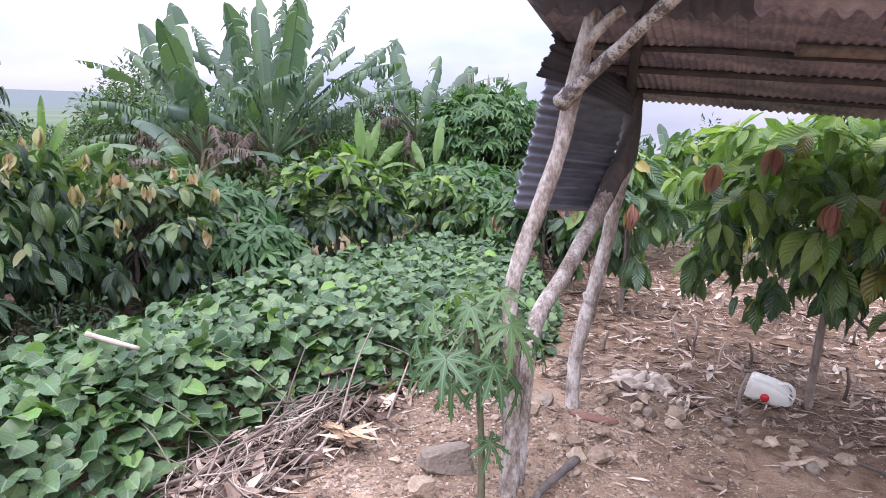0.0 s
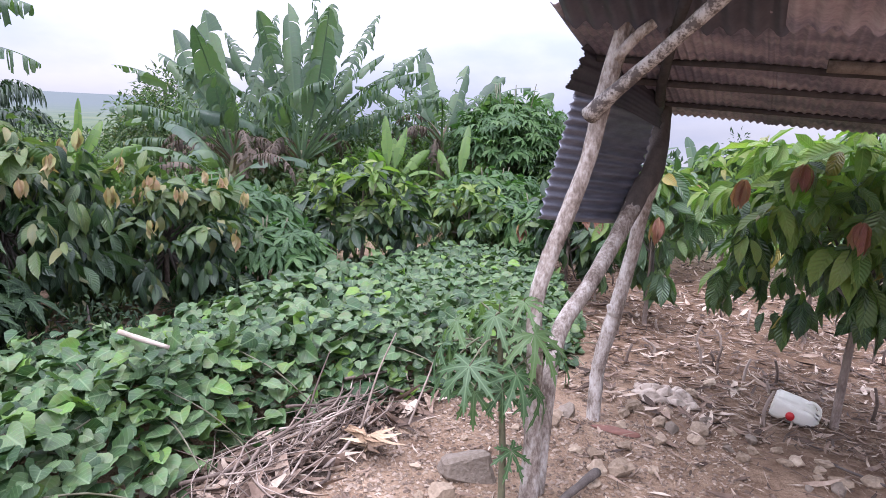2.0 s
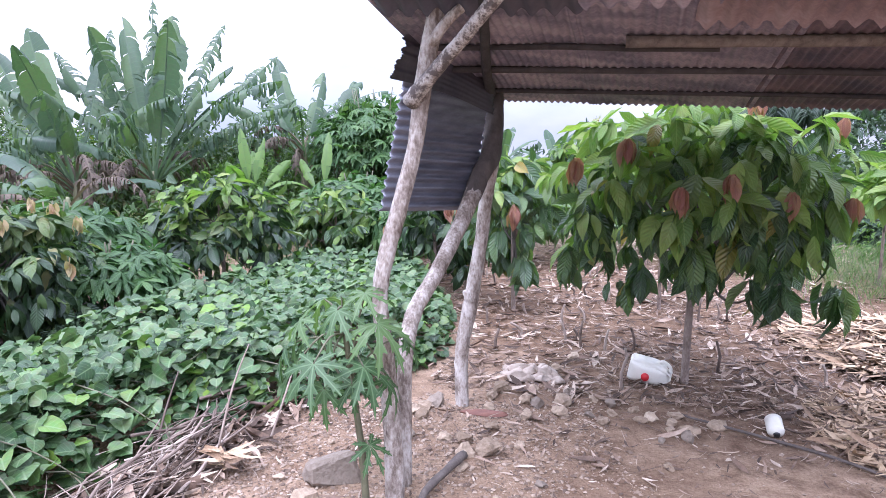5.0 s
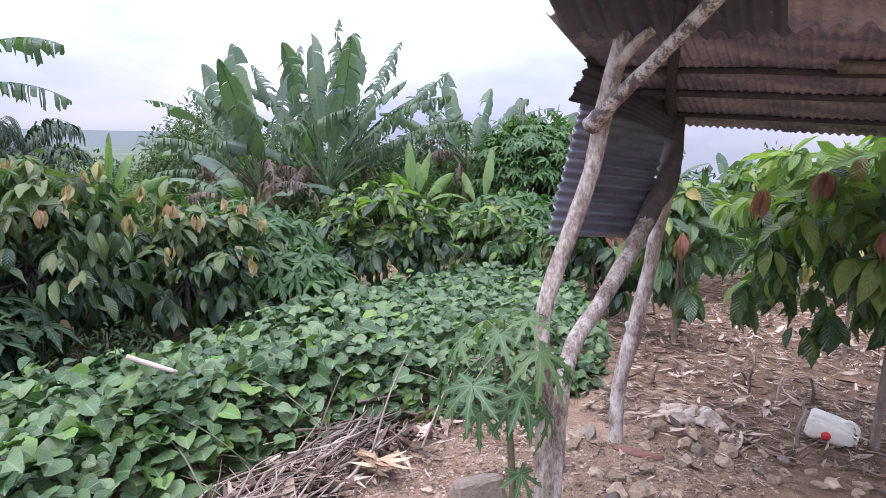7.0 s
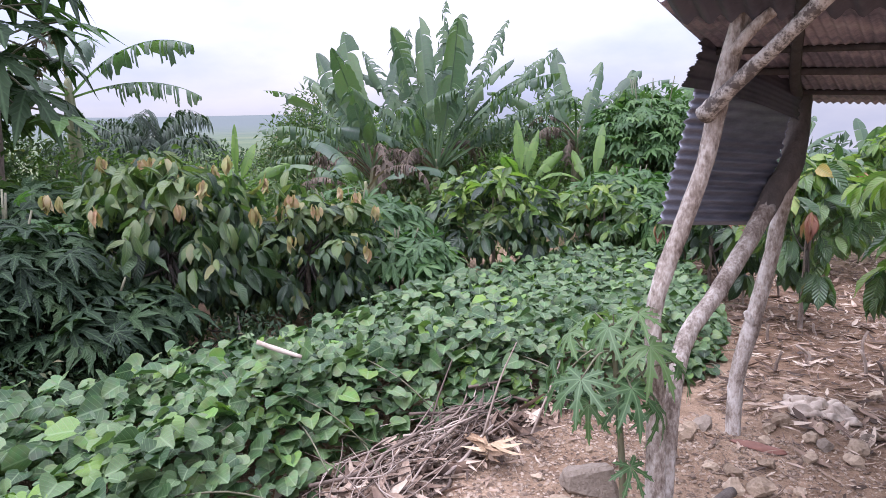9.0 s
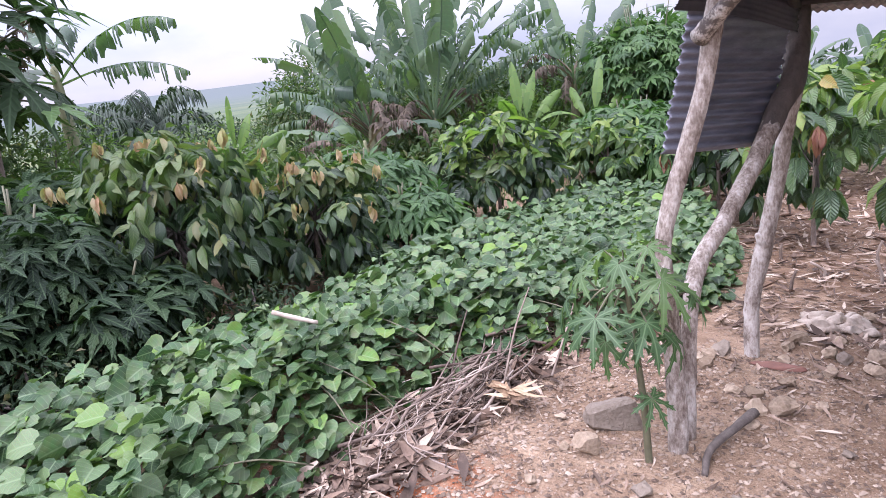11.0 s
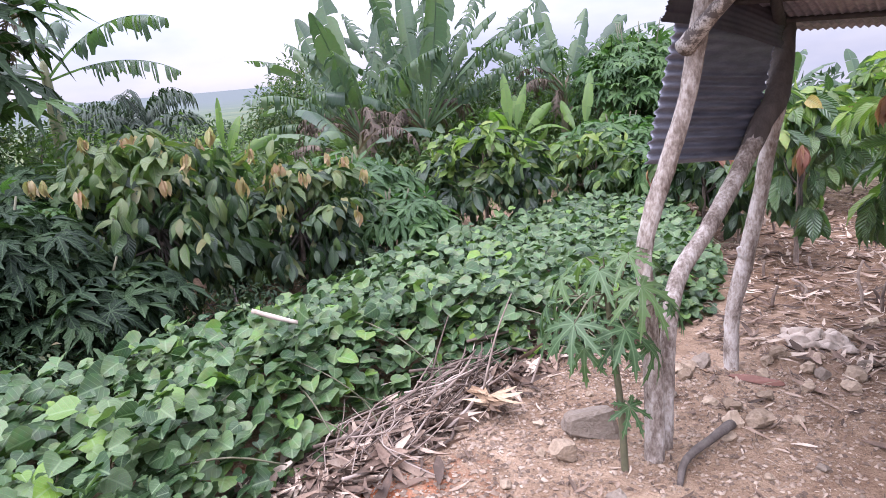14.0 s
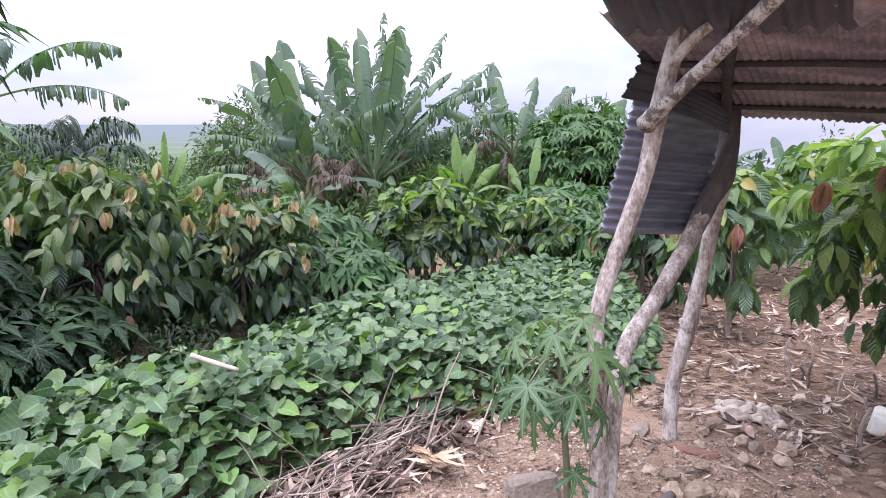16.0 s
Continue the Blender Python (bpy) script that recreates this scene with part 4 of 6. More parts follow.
def banana_blade(length, width, rise, fall, torn, seed):
    """A banana leaf that leaves the origin along +y at the angle rise and bends over by fall degrees; its sides are torn into strips."""
    rng = np.random.RandomState(seed)
    n = 40
    rib, p = [], np.array([0.0, 0.0, 0.0])
    for i in range(n + 1):
        t = i / n
        a = radians(rise - fall * t ** 1.7)
        rib.append((p.copy(), np.array([0.0, -math.sin(a), math.cos(a)])))
        p = p + np.array([0.0, math.cos(a), math.sin(a)]) * length / n
    v, f, uv = [], [], []
    for i in range(n + 1):
        t = i / n
        w = 0.018 * (1 - t) + 0.004
        q, up = rib[i]
        for sx, sz in ((-w, 0), (0, -w), (w, 0)):
            v.append(q + np.array([sx, 0, 0]) + up * sz)
            uv.append((0.5, t))
    for i in range(n):
        for k in (0, 1):
            a = i * 3 + k
            f.append((a, a + 1, a + 4, a + 3))
    start = 7 if torn < 0.15 else 11
    for side in (-1, 1):
        i = start
        while i < n:
            run = 1 + (rng.rand() < 0.3) if rng.rand() < (torn - 0.35) * 1.6 else rng.randint(3, 11)
            e = min(n, i + run)
            sag = 0.08 + 1.0 * torn * (0.25 + rng.rand()) + 0.22 * rng.rand()
            gap = (0.08 + 0.62 * torn) * (0.3 + 0.7 * rng.rand())
            if i > start + 2 and rng.rand() < 0.22 * max(0.0, torn - 0.3):
                i = e
                continue
            rows = []
            for j, shift in ((i, 0.0), *[(k, 0.0) for k in range(i + 1, e)], (e, -gap)):
                t = j / n
                s = min(0.985 if torn > 0.15 else 1.0, (t - start / n) / (1 - start / n))
                half = width * 0.5 * max(0.02, (min(1, s * (5 if length > 1 else 2.4)) ** 0.6) * (max(0.0, 1 - s ** (8.0 if length > 1 else 3.5))) ** 0.6)
                half *= 1 - (0.04 + 0.42 * torn ** 2) * rng.rand()
                row = []
                for m in range(4):
                    c = m / 3
                    q, up = rib[j]
                    tangent = np.array([0.0, up[2], -up[1]])
                    along = tangent * (shift * length / n * min(1.0, c * 2.5) + 0.12 * half * c)
                    flat = math.cos(min(1.4, max(-0.4, sag) * c))
                    w_ = q + np.array([side * half * c * flat, 0, 0]) + along
                    w_ = w_ + up * (0.10 * half * c * (1 - torn)) - np.array([0, 0, 1.0]) * half * max(0.0, sag) * c * c
                    row.append(len(v))
                    v.append(w_)
                    uv.append((0.5 + side * 0.5 * c, t))
                rows.append(row)
            for r0, r1 in zip(rows, rows[1:]):
                for m in range(3):
                    f.append((r0[m], r0[m + 1], r1[m + 1], r1[m]) if side > 0 else (r0[m], r1[m], r1[m + 1], r0[m + 1]))
            i = e
    return np.array(v), f, np.array(uv)


def banana(x, y, stem, leaves, seed, material=BANANA, label="", dry=0, z0=None, radius=0.09, stem_lean=(0, 0)):
    """leaves: rows of heading (degrees), length, width, rise, fall, torn and, if it leans aside, by how much."""
    rng = np.random.RandomState(seed)
    plant = thing("banana_plant", label or "tall banana plant with wind-torn leaves", "banana plant", "banana plants", at=(x, y, land_height(x, y)))
    tx, ty = stem_lean
    rod("pseudostem", [(0, 0, -0.1), (tx * 0.3, ty * 0.3, stem * 0.5), (tx, ty, stem), (tx, ty, stem + 0.15)], [radius, radius * 0.8, radius * 0.5, radius * 0.2], PSEUDOSTEM, plant, 10, 5, 0.08, seed)
    for k, (head, ln, w, rise, fall, torn, *aside) in enumerate(leaves):
        v, f, uv = banana_blade(ln, w, rise, fall, torn, seed * 31 + k)
        ob = link_mesh("leaf", v, f, material, plant, uv)
        ob.matrix_local = pose(tx, ty, stem - 0.05 + 0.04 * rng.rand(), 0, aside[0] if aside else rng.uniform(-8, 8), head)
    for k in range(dry):
        v, f, uv = banana_blade(0.9 + 0.6 * rng.rand(), 0.26, 50, 170, 0.98, seed * 57 + k)
        ob = link_mesh("dry_leaf", v, f, BANANA_DRY, plant, uv, label="dead brown hanging leaf")
        ob.matrix_local = pose(tx * 0.8, ty * 0.8, stem * (0.75 + 0.45 * rng.rand()), 0, 0, 360 * rng.rand())
    return plant


def hand_shrub(x, y, height, radius, leaves, seed, templates=CASSAVA, material=PALMATE, size=(0.16, 0.26), label="", stems=5, name="cassava_shrub", low=0.25):
    rng = np.random.RandomState(seed)
    shrub = thing(name, label or "leafy green cassava shrub", "shrub", "shrubs", at=(x, y, land_height(x, y)))
    for k in range(stems):
        a, q = 2 * math.pi * k / stems + rng.rand(), radius * 0.55 * rng.rand()
        rod("stem", [(0.04 * math.cos(a), 0.04 * math.sin(a), -0.05), (q * 0.5 * math.cos(a), q * 0.5 * math.sin(a), height * 0.5), (q * math.cos(a), q * math.sin(a), height * 0.9)], [0.014, 0.011, 0.006], STEM_GREEN, shrub, 6, 3, 0.1, seed + k)
    d = rand_dirs(rng, leaves)
    d[:, 2] = np.abs(d[:, 2]) * (1 - low) - low * rng.rand(leaves) * 2.0
    d[:, 2] = np.clip(d[:, 2], -1, 1)
    r = (0.55 + 0.45 * rng.rand(leaves) ** 0.5)[:, None]
    pos = np.array([0, 0, height * 0.58]) + d * r * np.array([radius, radius, height * 0.42])
    pos[:, 2] = np.maximum(pos[:, 2], 0.08)
    out = d * np.array([1, 1, 0.25]) + rng.normal(0, 0.35, d.shape) + np.array([0, 0, -0.25])
    rot = frames(out, np.array([0, 0, 1.0]) + d * 0.6 + rng.normal(0, 0.25, d.shape))
    sz = size[0] + (size[1] - size[0]) * rng.rand(leaves)
    pick = rng.randint(0, len(templates), leaves)
    v, f, uv = joined([place(t, pos[pick == k], rot[pick == k], sz[pick == k]) for k, t in enumerate(templates) if (pick == k).any()])
    tagged(link_mesh("foliage", v, f, material, shrub, uv), kind="stuff")
    return shrub


def scrub(x, y, height, radius, leaves, seed, material=SCRUB, size=(0.06, 0.13), label="", z_lift=0.0, name="bush", ry=None):
    """A wild bush: bare twigs inside, clumps of small leaves outside."""
    rng = np.random.RandomState(seed)
    bush = thing(name, label or "tangled green wild bush", "bush", "wild bushes", at=(x, y, land_height(x, y)))
    ry = ry or radius
    clumps = 16
    cc = rand_dirs(rng, clumps)
    cc[:, 2] = np.abs(cc[:, 2])
    cc = cc * (0.45 + 0.5 * rng.rand(clumps))[:, None] * np.array([radius, ry, height * 0.85]) + np.array([0, 0, height * 0.12 + z_lift])
    for k in range(5):
        rod("limb", [(0, 0, -0.06), tuple(cc[k] * [0.4, 0.4, 0.55]), tuple(cc[k])], [0.02 * height ** 0.5, 0.013, 0.004], BARK_DARK, bush, 5, 3, 0.1, seed + k)
    own = rng.randint(0, clumps, leaves)
    d = rand_dirs(rng, leaves)
    pos = cc[own] + d * (0.25 + 0.75 * rng.rand(leaves) ** 0.5)[:, None] * np.array([radius, ry, height * 0.6]) * 0.42
    pos[:, 2] = np.maximum(pos[:, 2], 0.03)
    rot = frames(d + rng.normal(0, 0.5, d.shape) + [0, 0, -0.3], np.array([0, 0, 1.0]) + rng.normal(0, 0.45, d.shape))
    v, f, uv = place(SMALL, pos, rot, size[0] + (size[1] - size[0]) * rng.rand(leaves))
    tagged(link_mesh("foliage", v, f, material, bush, uv), kind="stuff")
    return bush


def palm(x, y, stem, fronds, length, seed, label="oil palm with arching feathered fronds"):
    rng = np.random.RandomState(seed)
    tree = thing("palm", label, "palm", "palms", at=(x, y, land_height(x, y)))
    rod("trunk", [(0, 0, -0.3), (0.05, 0, stem * 0.5), (0, 0.05, stem)], [0.28, 0.24, 0.2], BARK_DARK, tree, 8, 3, 0.15, seed)
    for k in range(fronds):
        a, rise = 2 * math.pi * k / fronds + rng.rand() * 0.4, radians(20 + 60 * rng.rand())
        n, p = 16, np.array([0, 0, stem])
        h = np.array([math.cos(a), math.sin(a), 0])
        pts = []
        for i in range(n + 1):
            e = rise - radians(95) * (i / n) ** 1.5
            pts.append(p.copy())
            p = p + (h * math.cos(e) + np.array([0, 0, math.sin(e)])) * length / n
        pts = np.array(pts)
        side = np.array([-math.sin(a), math.cos(a), 0])
        q = np.repeat(pts[3:], 4, 0)
        s = np.tile([1, 1, -1, -1], n - 2)[:, None]
        d = side * s + h * 0.5 + np.array([0, 0, -0.35]) + rng.normal(0, 0.12, q.shape)
        v, f, uv = place(STRAP, q + rng.normal(0, 0.02, q.shape), frames(d, np.tile([0, 0, 1.0], (len(q), 1))), np.full(len(q), length * 0.26))
        tagged(link_mesh("frond", v, f, PALM, tree, uv), kind="stuff")
    return tree


# the cacao tree in front of the shed's far opening
cacao(2.36, 3.97, 1.86, 1.16, 1150, 21, CACAO, FLUSH_RED, 0, 0.62, 0.84, (0.15, 0.26), True, "young cacao tree with hanging ribbed leaves and limp red shoots", 0.028, (0.05, 0.02), 0.75, boxy=3.2, hang=0.30,
      shoots=[(-0.46, -0.84, 1.28), (-0.22, -0.88, 1.34), (0.11, -0.86, 1.24), (0.56, -0.70, 1.18), (-0.86, -0.42, 1.42), (-0.64, -0.58, 1.52), (0.11, -0.50, 1.74), (0.68, -0.42, 1.60), (-0.3, 0.7, 1.5), (0.9, 0.2, 1.3)])
# cacao behind the shed, and along the bed
cacao(1.62, 5.95, 1.60, 0.55, 240, 22, CACAO, FLUSH_RED, 3, 0.8, 0.3, (0.18, 0.28), top_light=0.3, hang=0.4, label="slim cacao tree with red young shoots beyond the posts")
cacao(0.95, 6.6, 1.15, 0.55, 200, 23, CACAO_DARK, FLUSH_RED, 3, 0.9, 0.3, (0.16, 0.26), label="low dark cacao tree behind the vines")
# bright tops and shaded lower parts come from olive and dark leaf colours
cacao(-2.68, 3.62, 1.30, 0.92, 1250, 24, CACAO_DARK, FLUSH_PALE, 20, 1.0, 0.08, (0.10, 0.22), top_light=0.75, top_leaf=CACAO_OLIVE, hang=0.45, label="dense dark cacao bush with pale bronze shoots")
cacao(-2.05, 4.35, 1.02, 0.78, 900, 25, CACAO_DARK, FLUSH_PALE, 14, 1.0, 0.08, (0.09, 0.18), top_light=0.75, top_leaf=CACAO_OLIVE, hang=0.35, label="low cacao bush with pale bronze shoots")
cacao(-3.6, 4.6, 1.32, 0.7, 380, 26, CACAO_DARK, FLUSH_PALE, 5, 1.0, 0.1, (0.15, 0.27), top_light=0.35, top_leaf=CACAO_OLIVE, hang=0.4, label="cacao bush with broad dull leaves")
cacao(-1.08, 6.35, 1.22, 0.85, 700, 27, CACAO_DARK, FLUSH_PALE, 0, 1.0, 0.1, (0.12, 0.22), label="rounded dark cacao bush behind the vines", top_light=0.55)
cacao(-0.1, 7.7, 1.0, 0.75, 460, 28, CACAO, FLUSH_PALE, 0, 1.0, 0.1, (0.12, 0.22), label="rounded cacao bush at the back of the vines", top_light=0.5)
cacao(5.9, 6.25, 1.80, 0.62, 230, 29, CACAO_YOUNG, FLUSH_PALE, 0, 0.15, 0.8, (0.20, 0.30), label="bright yellow-green young cacao tree in grass", trunk=0.02)
cacao(6.75, 5.95, 2.05, 0.75, 300, 30, CACAO_YOUNG, FLUSH_PALE, 0, 0.25, 0.8, (0.22, 0.32), label="bright green young cacao tree in grass", trunk=0.022)
cacao(6.6, 7.6, 1.75, 0.6, 200, 31, CACAO_YOUNG, FLUSH_PALE, 0, 0.3, 0.8, (0.2, 0.3), label="bright yellow-green young cacao tree in grass")
cacao(2.2, 8.6, 1.55, 0.85, 380, 32, CACAO, FLUSH_RED, 4, 0.8, 0.4, (0.2, 0.3), top_light=0.5, label="cacao tree at the far side of the field")
cacao(3.5, 9.8, 1.95, 0.95, 380, 33, CACAO, FLUSH_RED, 3, 0.8, 0.4, (0.2, 0.3), top_light=0.5, label="cacao tree at the far side of the field")
cacao(5.0, 9.6, 2.0, 0.95, 380, 34, CACAO_YOUNG, FLUSH_RED, 2, 0.8, 0.4, (0.2, 0.3), label="light green cacao tree at the far side of the field")
cacao(3.12, 6.15, 1.25, 0.45, 90, 35, CACAO, FLUSH_RED, 2, 0.3, 0.8, (0.2, 0.3), label="small cacao sapling in the mulched field", trunk=0.02)

# bananas: heading, length, width, rise, fall, torn
banana(-2.62, 9.4, 0.85, [(4, 2.3, 0.61, 84, 10, 0.49, 9), (0, 2.35, 0.49, 82, 10, 0.60, -9), (0, 2.45, 0.44, 80, 16, 0.94, 24), (-10, 2.5, 0.41, 80, 30, 0.98, 42), (-5, 2.4, 0.38, 78, 40, 0.98, 58), (5, 2.4, 0.46, 80, 14, 0.68, -20), (10, 2.3, 0.44, 80, 24, 0.94, -34), (180, 2.1, 0.51, 86, 16, 0.75, 14), (170, 2.2, 0.51, 84, 14, 0.64, -16), (20, 2.1, 0.44, 70, 50, 0.98, 30), (0, 2.5, 0.38, 84, 8, 0.98, 2), (-60, 2.2, 0.44, 60, 50, 0.98), (-80, 2.2, 0.41, 42, 40, 0.98), (180, 1.8, 0.46, 60, 80, 0.90), (90, 2.3, 0.42, 58, 62, 0.9), (75, 2.1, 0.40, 66, 55, 0.85), (-100, 2.4, 0.40, 56, 58, 0.95), (-75, 2.0, 0.42, 70, 45, 0.8), (110, 1.9, 0.38, 44, 70, 0.95)], 61, dry=12)
banana(-3.5, 9.1, 0.8, [(0, 2.2, 0.49, 84, 8, 0.45, -14), (5, 2.1, 0.46, 82, 12, 0.64, -28), (0, 2.2, 0.44, 82, 18, 0.94, 12), (10, 2.1, 0.41, 80, 30, 0.98, 28), (0, 2.0, 0.41, 76, 45, 0.94, -48), (85, 1.9, 0.38, 40, 70, 0.90), (88, 1.8, 0.36, 24, 50, 0.98), (180, 1.9, 0.49, 80, 30, 0.60, 8), (170, 1.8, 0.44, 70, 60, 0.90, -20), (-80, 2.0, 0.41, 62, 60, 0.98), (95, 2.2, 0.40, 58, 60, 0.9), (70, 2.0, 0.40, 68, 50, 0.8), (120, 1.8, 0.38, 48, 70, 0.9)], 62, dry=12)
banana(-0.75, 10.8, 1.2, [(0, 1.75, 0.36, 80, 24, 0.98, -34), (0, 1.7, 0.33, 82, 16, 0.45, -14), (0, 1.5, 0.36, 80, 20, 0.60, 14), (-10, 1.6, 0.36, 78, 24, 0.75, 36), (5, 1.9, 0.33, 76, 50, 0.98, -56), (180, 1.6, 0.38, 60, 80, 0.98), (80, 1.9, 0.36, 30, 60, 0.98), (-20, 1.6, 0.36, 66, 60, 0.98, 20), (90, 1.8, 0.34, 55, 60, 0.92), (-90, 1.8, 0.34, 58, 60, 0.92), (60, 1.7, 0.34, 66, 50, 0.8)], 63, dry=9)
banana(0.0, 10.9, 1.15, [(0, 1.6, 0.38, 78, 16, 0.71, 42), (5, 1.4, 0.38, 80, 14, 0.52, 4), (0, 1.4, 0.36, 78, 30, 0.82, -30), (180, 1.5, 0.41, 66, 60, 0.75), (-30, 1.4, 0.38, 66, 35, 0.82, 20)], 64, dry=4)
banana(-1.25, 8.95, 0.72, [(0, 0.95, 0.18, 84, 14, 0.32, -8), (0, 0.85, 0.16, 82, 20, 0.45, 12), (0, 0.8, 0.17, 76, 60, 0.50, -40), (0, 0.9, 0.20, 72, 60, 0.50, 44), (180, 0.8, 0.22, 62, 60, 0.40, 20), (150, 0.8, 0.20, 50, 80, 0.50, -10), (30, 0.9, 0.20, 66, 50, 0.40, 24)], 65, BANANA_YOUNG, "young banana plant with broad bright green leaves", radius=0.06)
banana(-0.35, 9.2, 0.70, [(0, 1.0, 0.17, 82, 26, 0.32, 6), (120, 0.9, 0.17, 50, 95, 0.40), (175, 0.9, 0.18, 40, 125, 0.34), (0, 0.85, 0.16, 76, 60, 0.45, -30), (0, 0.85, 0.14, 76, 75, 0.50, 42)], 66, BANANA_YOUNG, "young banana plant with drooping bright green leaves", radius=0.06)
banana(-4.35, 6.95, 0.70, [(0, 0.80, 0.12, 86, 10, 0.30, -4), (0, 0.6, 0.16, 80, 24, 0.34, 16), (0, 0.85, 0.18, 66, 75, 0.60, -50), (0, 0.85, 0.18, 62, 75, 0.60, 52), (180, 0.7, 0.18, 50, 80, 0.40), (90, 0.8, 0.18, 45, 80, 0.50)], 67, BANANA_YOUNG, "young banana plant with an upright light green leaf", radius=0.06)
banana(-5.35, 5.6, 1.78, [(-74, 1.5, 0.46, 44, 68, 0.97, 0), (-64, 1.35, 0.41, 18, 52, 0.97, 0), (20, 1.1, 0.41, 60, 60, 0.9), (180, 1.3, 0.48, 10, 75, 0.1), (200, 1.3, 0.48, 20, 90, 0.1), (60, 1.2, 0.41, 60, 60, 0.8), (100, 1.4, 0.46, 40, 70, 0.8)], 68, dry=2)
banana(-3.1, 7.9, 0.6, [(95, 1.5, 0.44, 38, 75, 0.7), (70, 1.3, 0.39, 55, 60, 0.5), (-60, 1.2, 0.34, 40, 80, 0.6), (180, 1.2, 0.34, 50, 80, 0.6)], 69, label="low banana plant with arching torn leaves", dry=2)

# hand-leaved shrubs
hand_shrub(-2.15, 5.35, 1.0, 0.68, 620, 71, size=(0.12, 0.20))
hand_shrub(-1.55, 4.95, 0.72, 0.45, 300, 72, size=(0.11, 0.18))
hand_shrub(0.15, 8.55, 1.25, 0.80, 700, 73, size=(0.14, 0.22))
hand_shrub(0.75, 7.6, 1.05, 0.5, 320, 74, size=(0.14, 0.22))
hand_shrub(0.35, 10.3, 2.55, 0.95, 720, 75, BROAD, PALMATE, (0.12, 0.21), label="tall leafy papaya tree with a dense crown", name="papaya_tree")
hand_shrub(1.15, 11.0, 2.3, 0.95, 540, 76, BROAD, PALMATE, (0.12, 0.21), label="leafy papaya tree behind the vines", name="papaya_tree")
# these shrubs stand in deep shade, which their leaf colour carries
hand_shrub(-3.0, 2.62, 1.0, 0.62, 230, 77, BROAD, PALMATE_DARK, (0.11, 0.20), "shrub with deeply cut leaves, coloured as in deep shade")
hand_shrub(-2.95, 1.85, 0.78, 0.62, 220, 78, BROAD, PALMATE_DARK, (0.11, 0.19), "low shrub with deeply cut leaves, coloured as in deep shade")
hand_shrub(-3.95, 3.3, 1.2, 0.75, 220, 79, BROAD, PALMATE_DARK, (0.15, 0.27), "shrub with deeply cut leaves, coloured as in deep shade")
hand_shrub(-2.5, 2.75, 0.62, 0.5, 130, 80, BROAD, PALMATE_DARK, (0.12, 0.20), "low shrub with deeply cut leaves, coloured as in deep shade")

# wild bushes filling the middle distance
for k, (x, y, h, r, n, m) in enumerate([
        (-4.3, 5.4, 0.95, 0.9, 1500, SCRUB), (-5.4, 4.3, 1.2, 0.9, 1500, SCRUB), (-4.9, 6.6, 0.9, 1.0, 1400, SCRUB_BRIGHT), (-6.6, 6.2, 1.3, 1.2, 1500, SCRUB),
        (-3.0, 6.5, 0.85, 0.9, 1500, SCRUB), (-2.0, 7.6, 0.9, 1.0, 1600, SCRUB), (-4.4, 8.0, 0.9, 1.2, 1600, SCRUB), (-1.2, 9.4, 0.9, 1.0, 1300, SCRUB),
        (-5.8, 9.0, 1.2, 1.3, 1600, SCRUB), (-3.4, 10.4, 1.3, 1.3, 1600, SCRUB), (0.6, 9.6, 1.1, 0.9, 1400, SCRUB_BRIGHT), (1.6, 9.4, 1.1, 0.9, 1300, SCRUB),
        (-8.2, 8.0, 1.1, 1.4, 1400, SCRUB), (-7.5, 10.5, 1.2, 1.6, 1500, SCRUB_BRIGHT), (-1.5, 12.0, 1.5, 1.4, 1500, SCRUB), (2.6, 11.2, 1.2, 1.2, 1300, SCRUB),
        (4.4, 11.8, 1.3, 1.3, 1300, SCRUB_BRIGHT), (6.6, 10.6, 1.3, 1.3, 1300, SCRUB), (8.4, 8.6, 1.4, 1.3, 1300, SCRUB_BRIGHT), (8.6, 6.2, 1.3, 1.1, 1300, SCRUB),
        (7.4, 4.3, 1.0, 1.0, 1300, SCRUB), (6.0, 2.9, 0.9, 1.0, 1300, SCRUB), (5.6, 1.2, 1.0, 1.0, 1200, SCRUB), (-5.2, 2.6, 1.0, 0.9, 1300, SCRUB), (-5.0, 1.2, 0.9, 1.0, 1200, SCRUB)]):
    scrub(x, y, h, r, n, 100 + k, m)
for k, (x, y, h, r) in enumerate([(-4.7, 11.4, 1.9, 1.0), (-3.6, 11.0, 1.7, 0.9), (-2.2, 11.2, 1.75, 1.0), (-1.2, 11.6, 1.9, 0.9), (0.2, 11.8, 2.0, 1.0), (-2.9, 10.0, 1.15, 0.8), (-1.7, 10.2, 1.2, 0.8), (0.9, 10.0, 1.5, 0.8)]):
    scrub(x, y, h, r, 2600, 200 + k, SCRUB if k % 3 else SCRUB_BRIGHT, (0.07, 0.15), "dense wild bush among the banana plants")
scrub(-4.15, 4.5, 1.25, 0.75, 3000, 214, SCRUB_BRIGHT, (0.05, 0.11), "leafy green weeds beside the papaya trunk")
scrub(-4.0, 5.6, 1.2, 0.8, 3000, 215, SCRUB_BRIGHT, (0.05, 0.11), "leafy green weeds behind the cacao bushes")
hand_shrub(-3.35, 2.95, 1.1, 0.5, 60, 81, BROAD, PALMATE, (0.09, 0.16), "mid-green shrub with deeply cut leaves")
# shade at the bed's edge is put into these weeds' leaf colour
scrub(-2.62, 1.25, 0.5, 0.45, 1500, 216, WEED, (0.04, 0.09), "low weeds at the vine bed's edge, coloured as in shade")
hand_shrub(-2.75, 1.35, 0.62, 0.5, 130, 82, BROAD, PALMATE_DARK, (0.10, 0.18), "low shrub with deeply cut leaves, coloured as in deep shade")
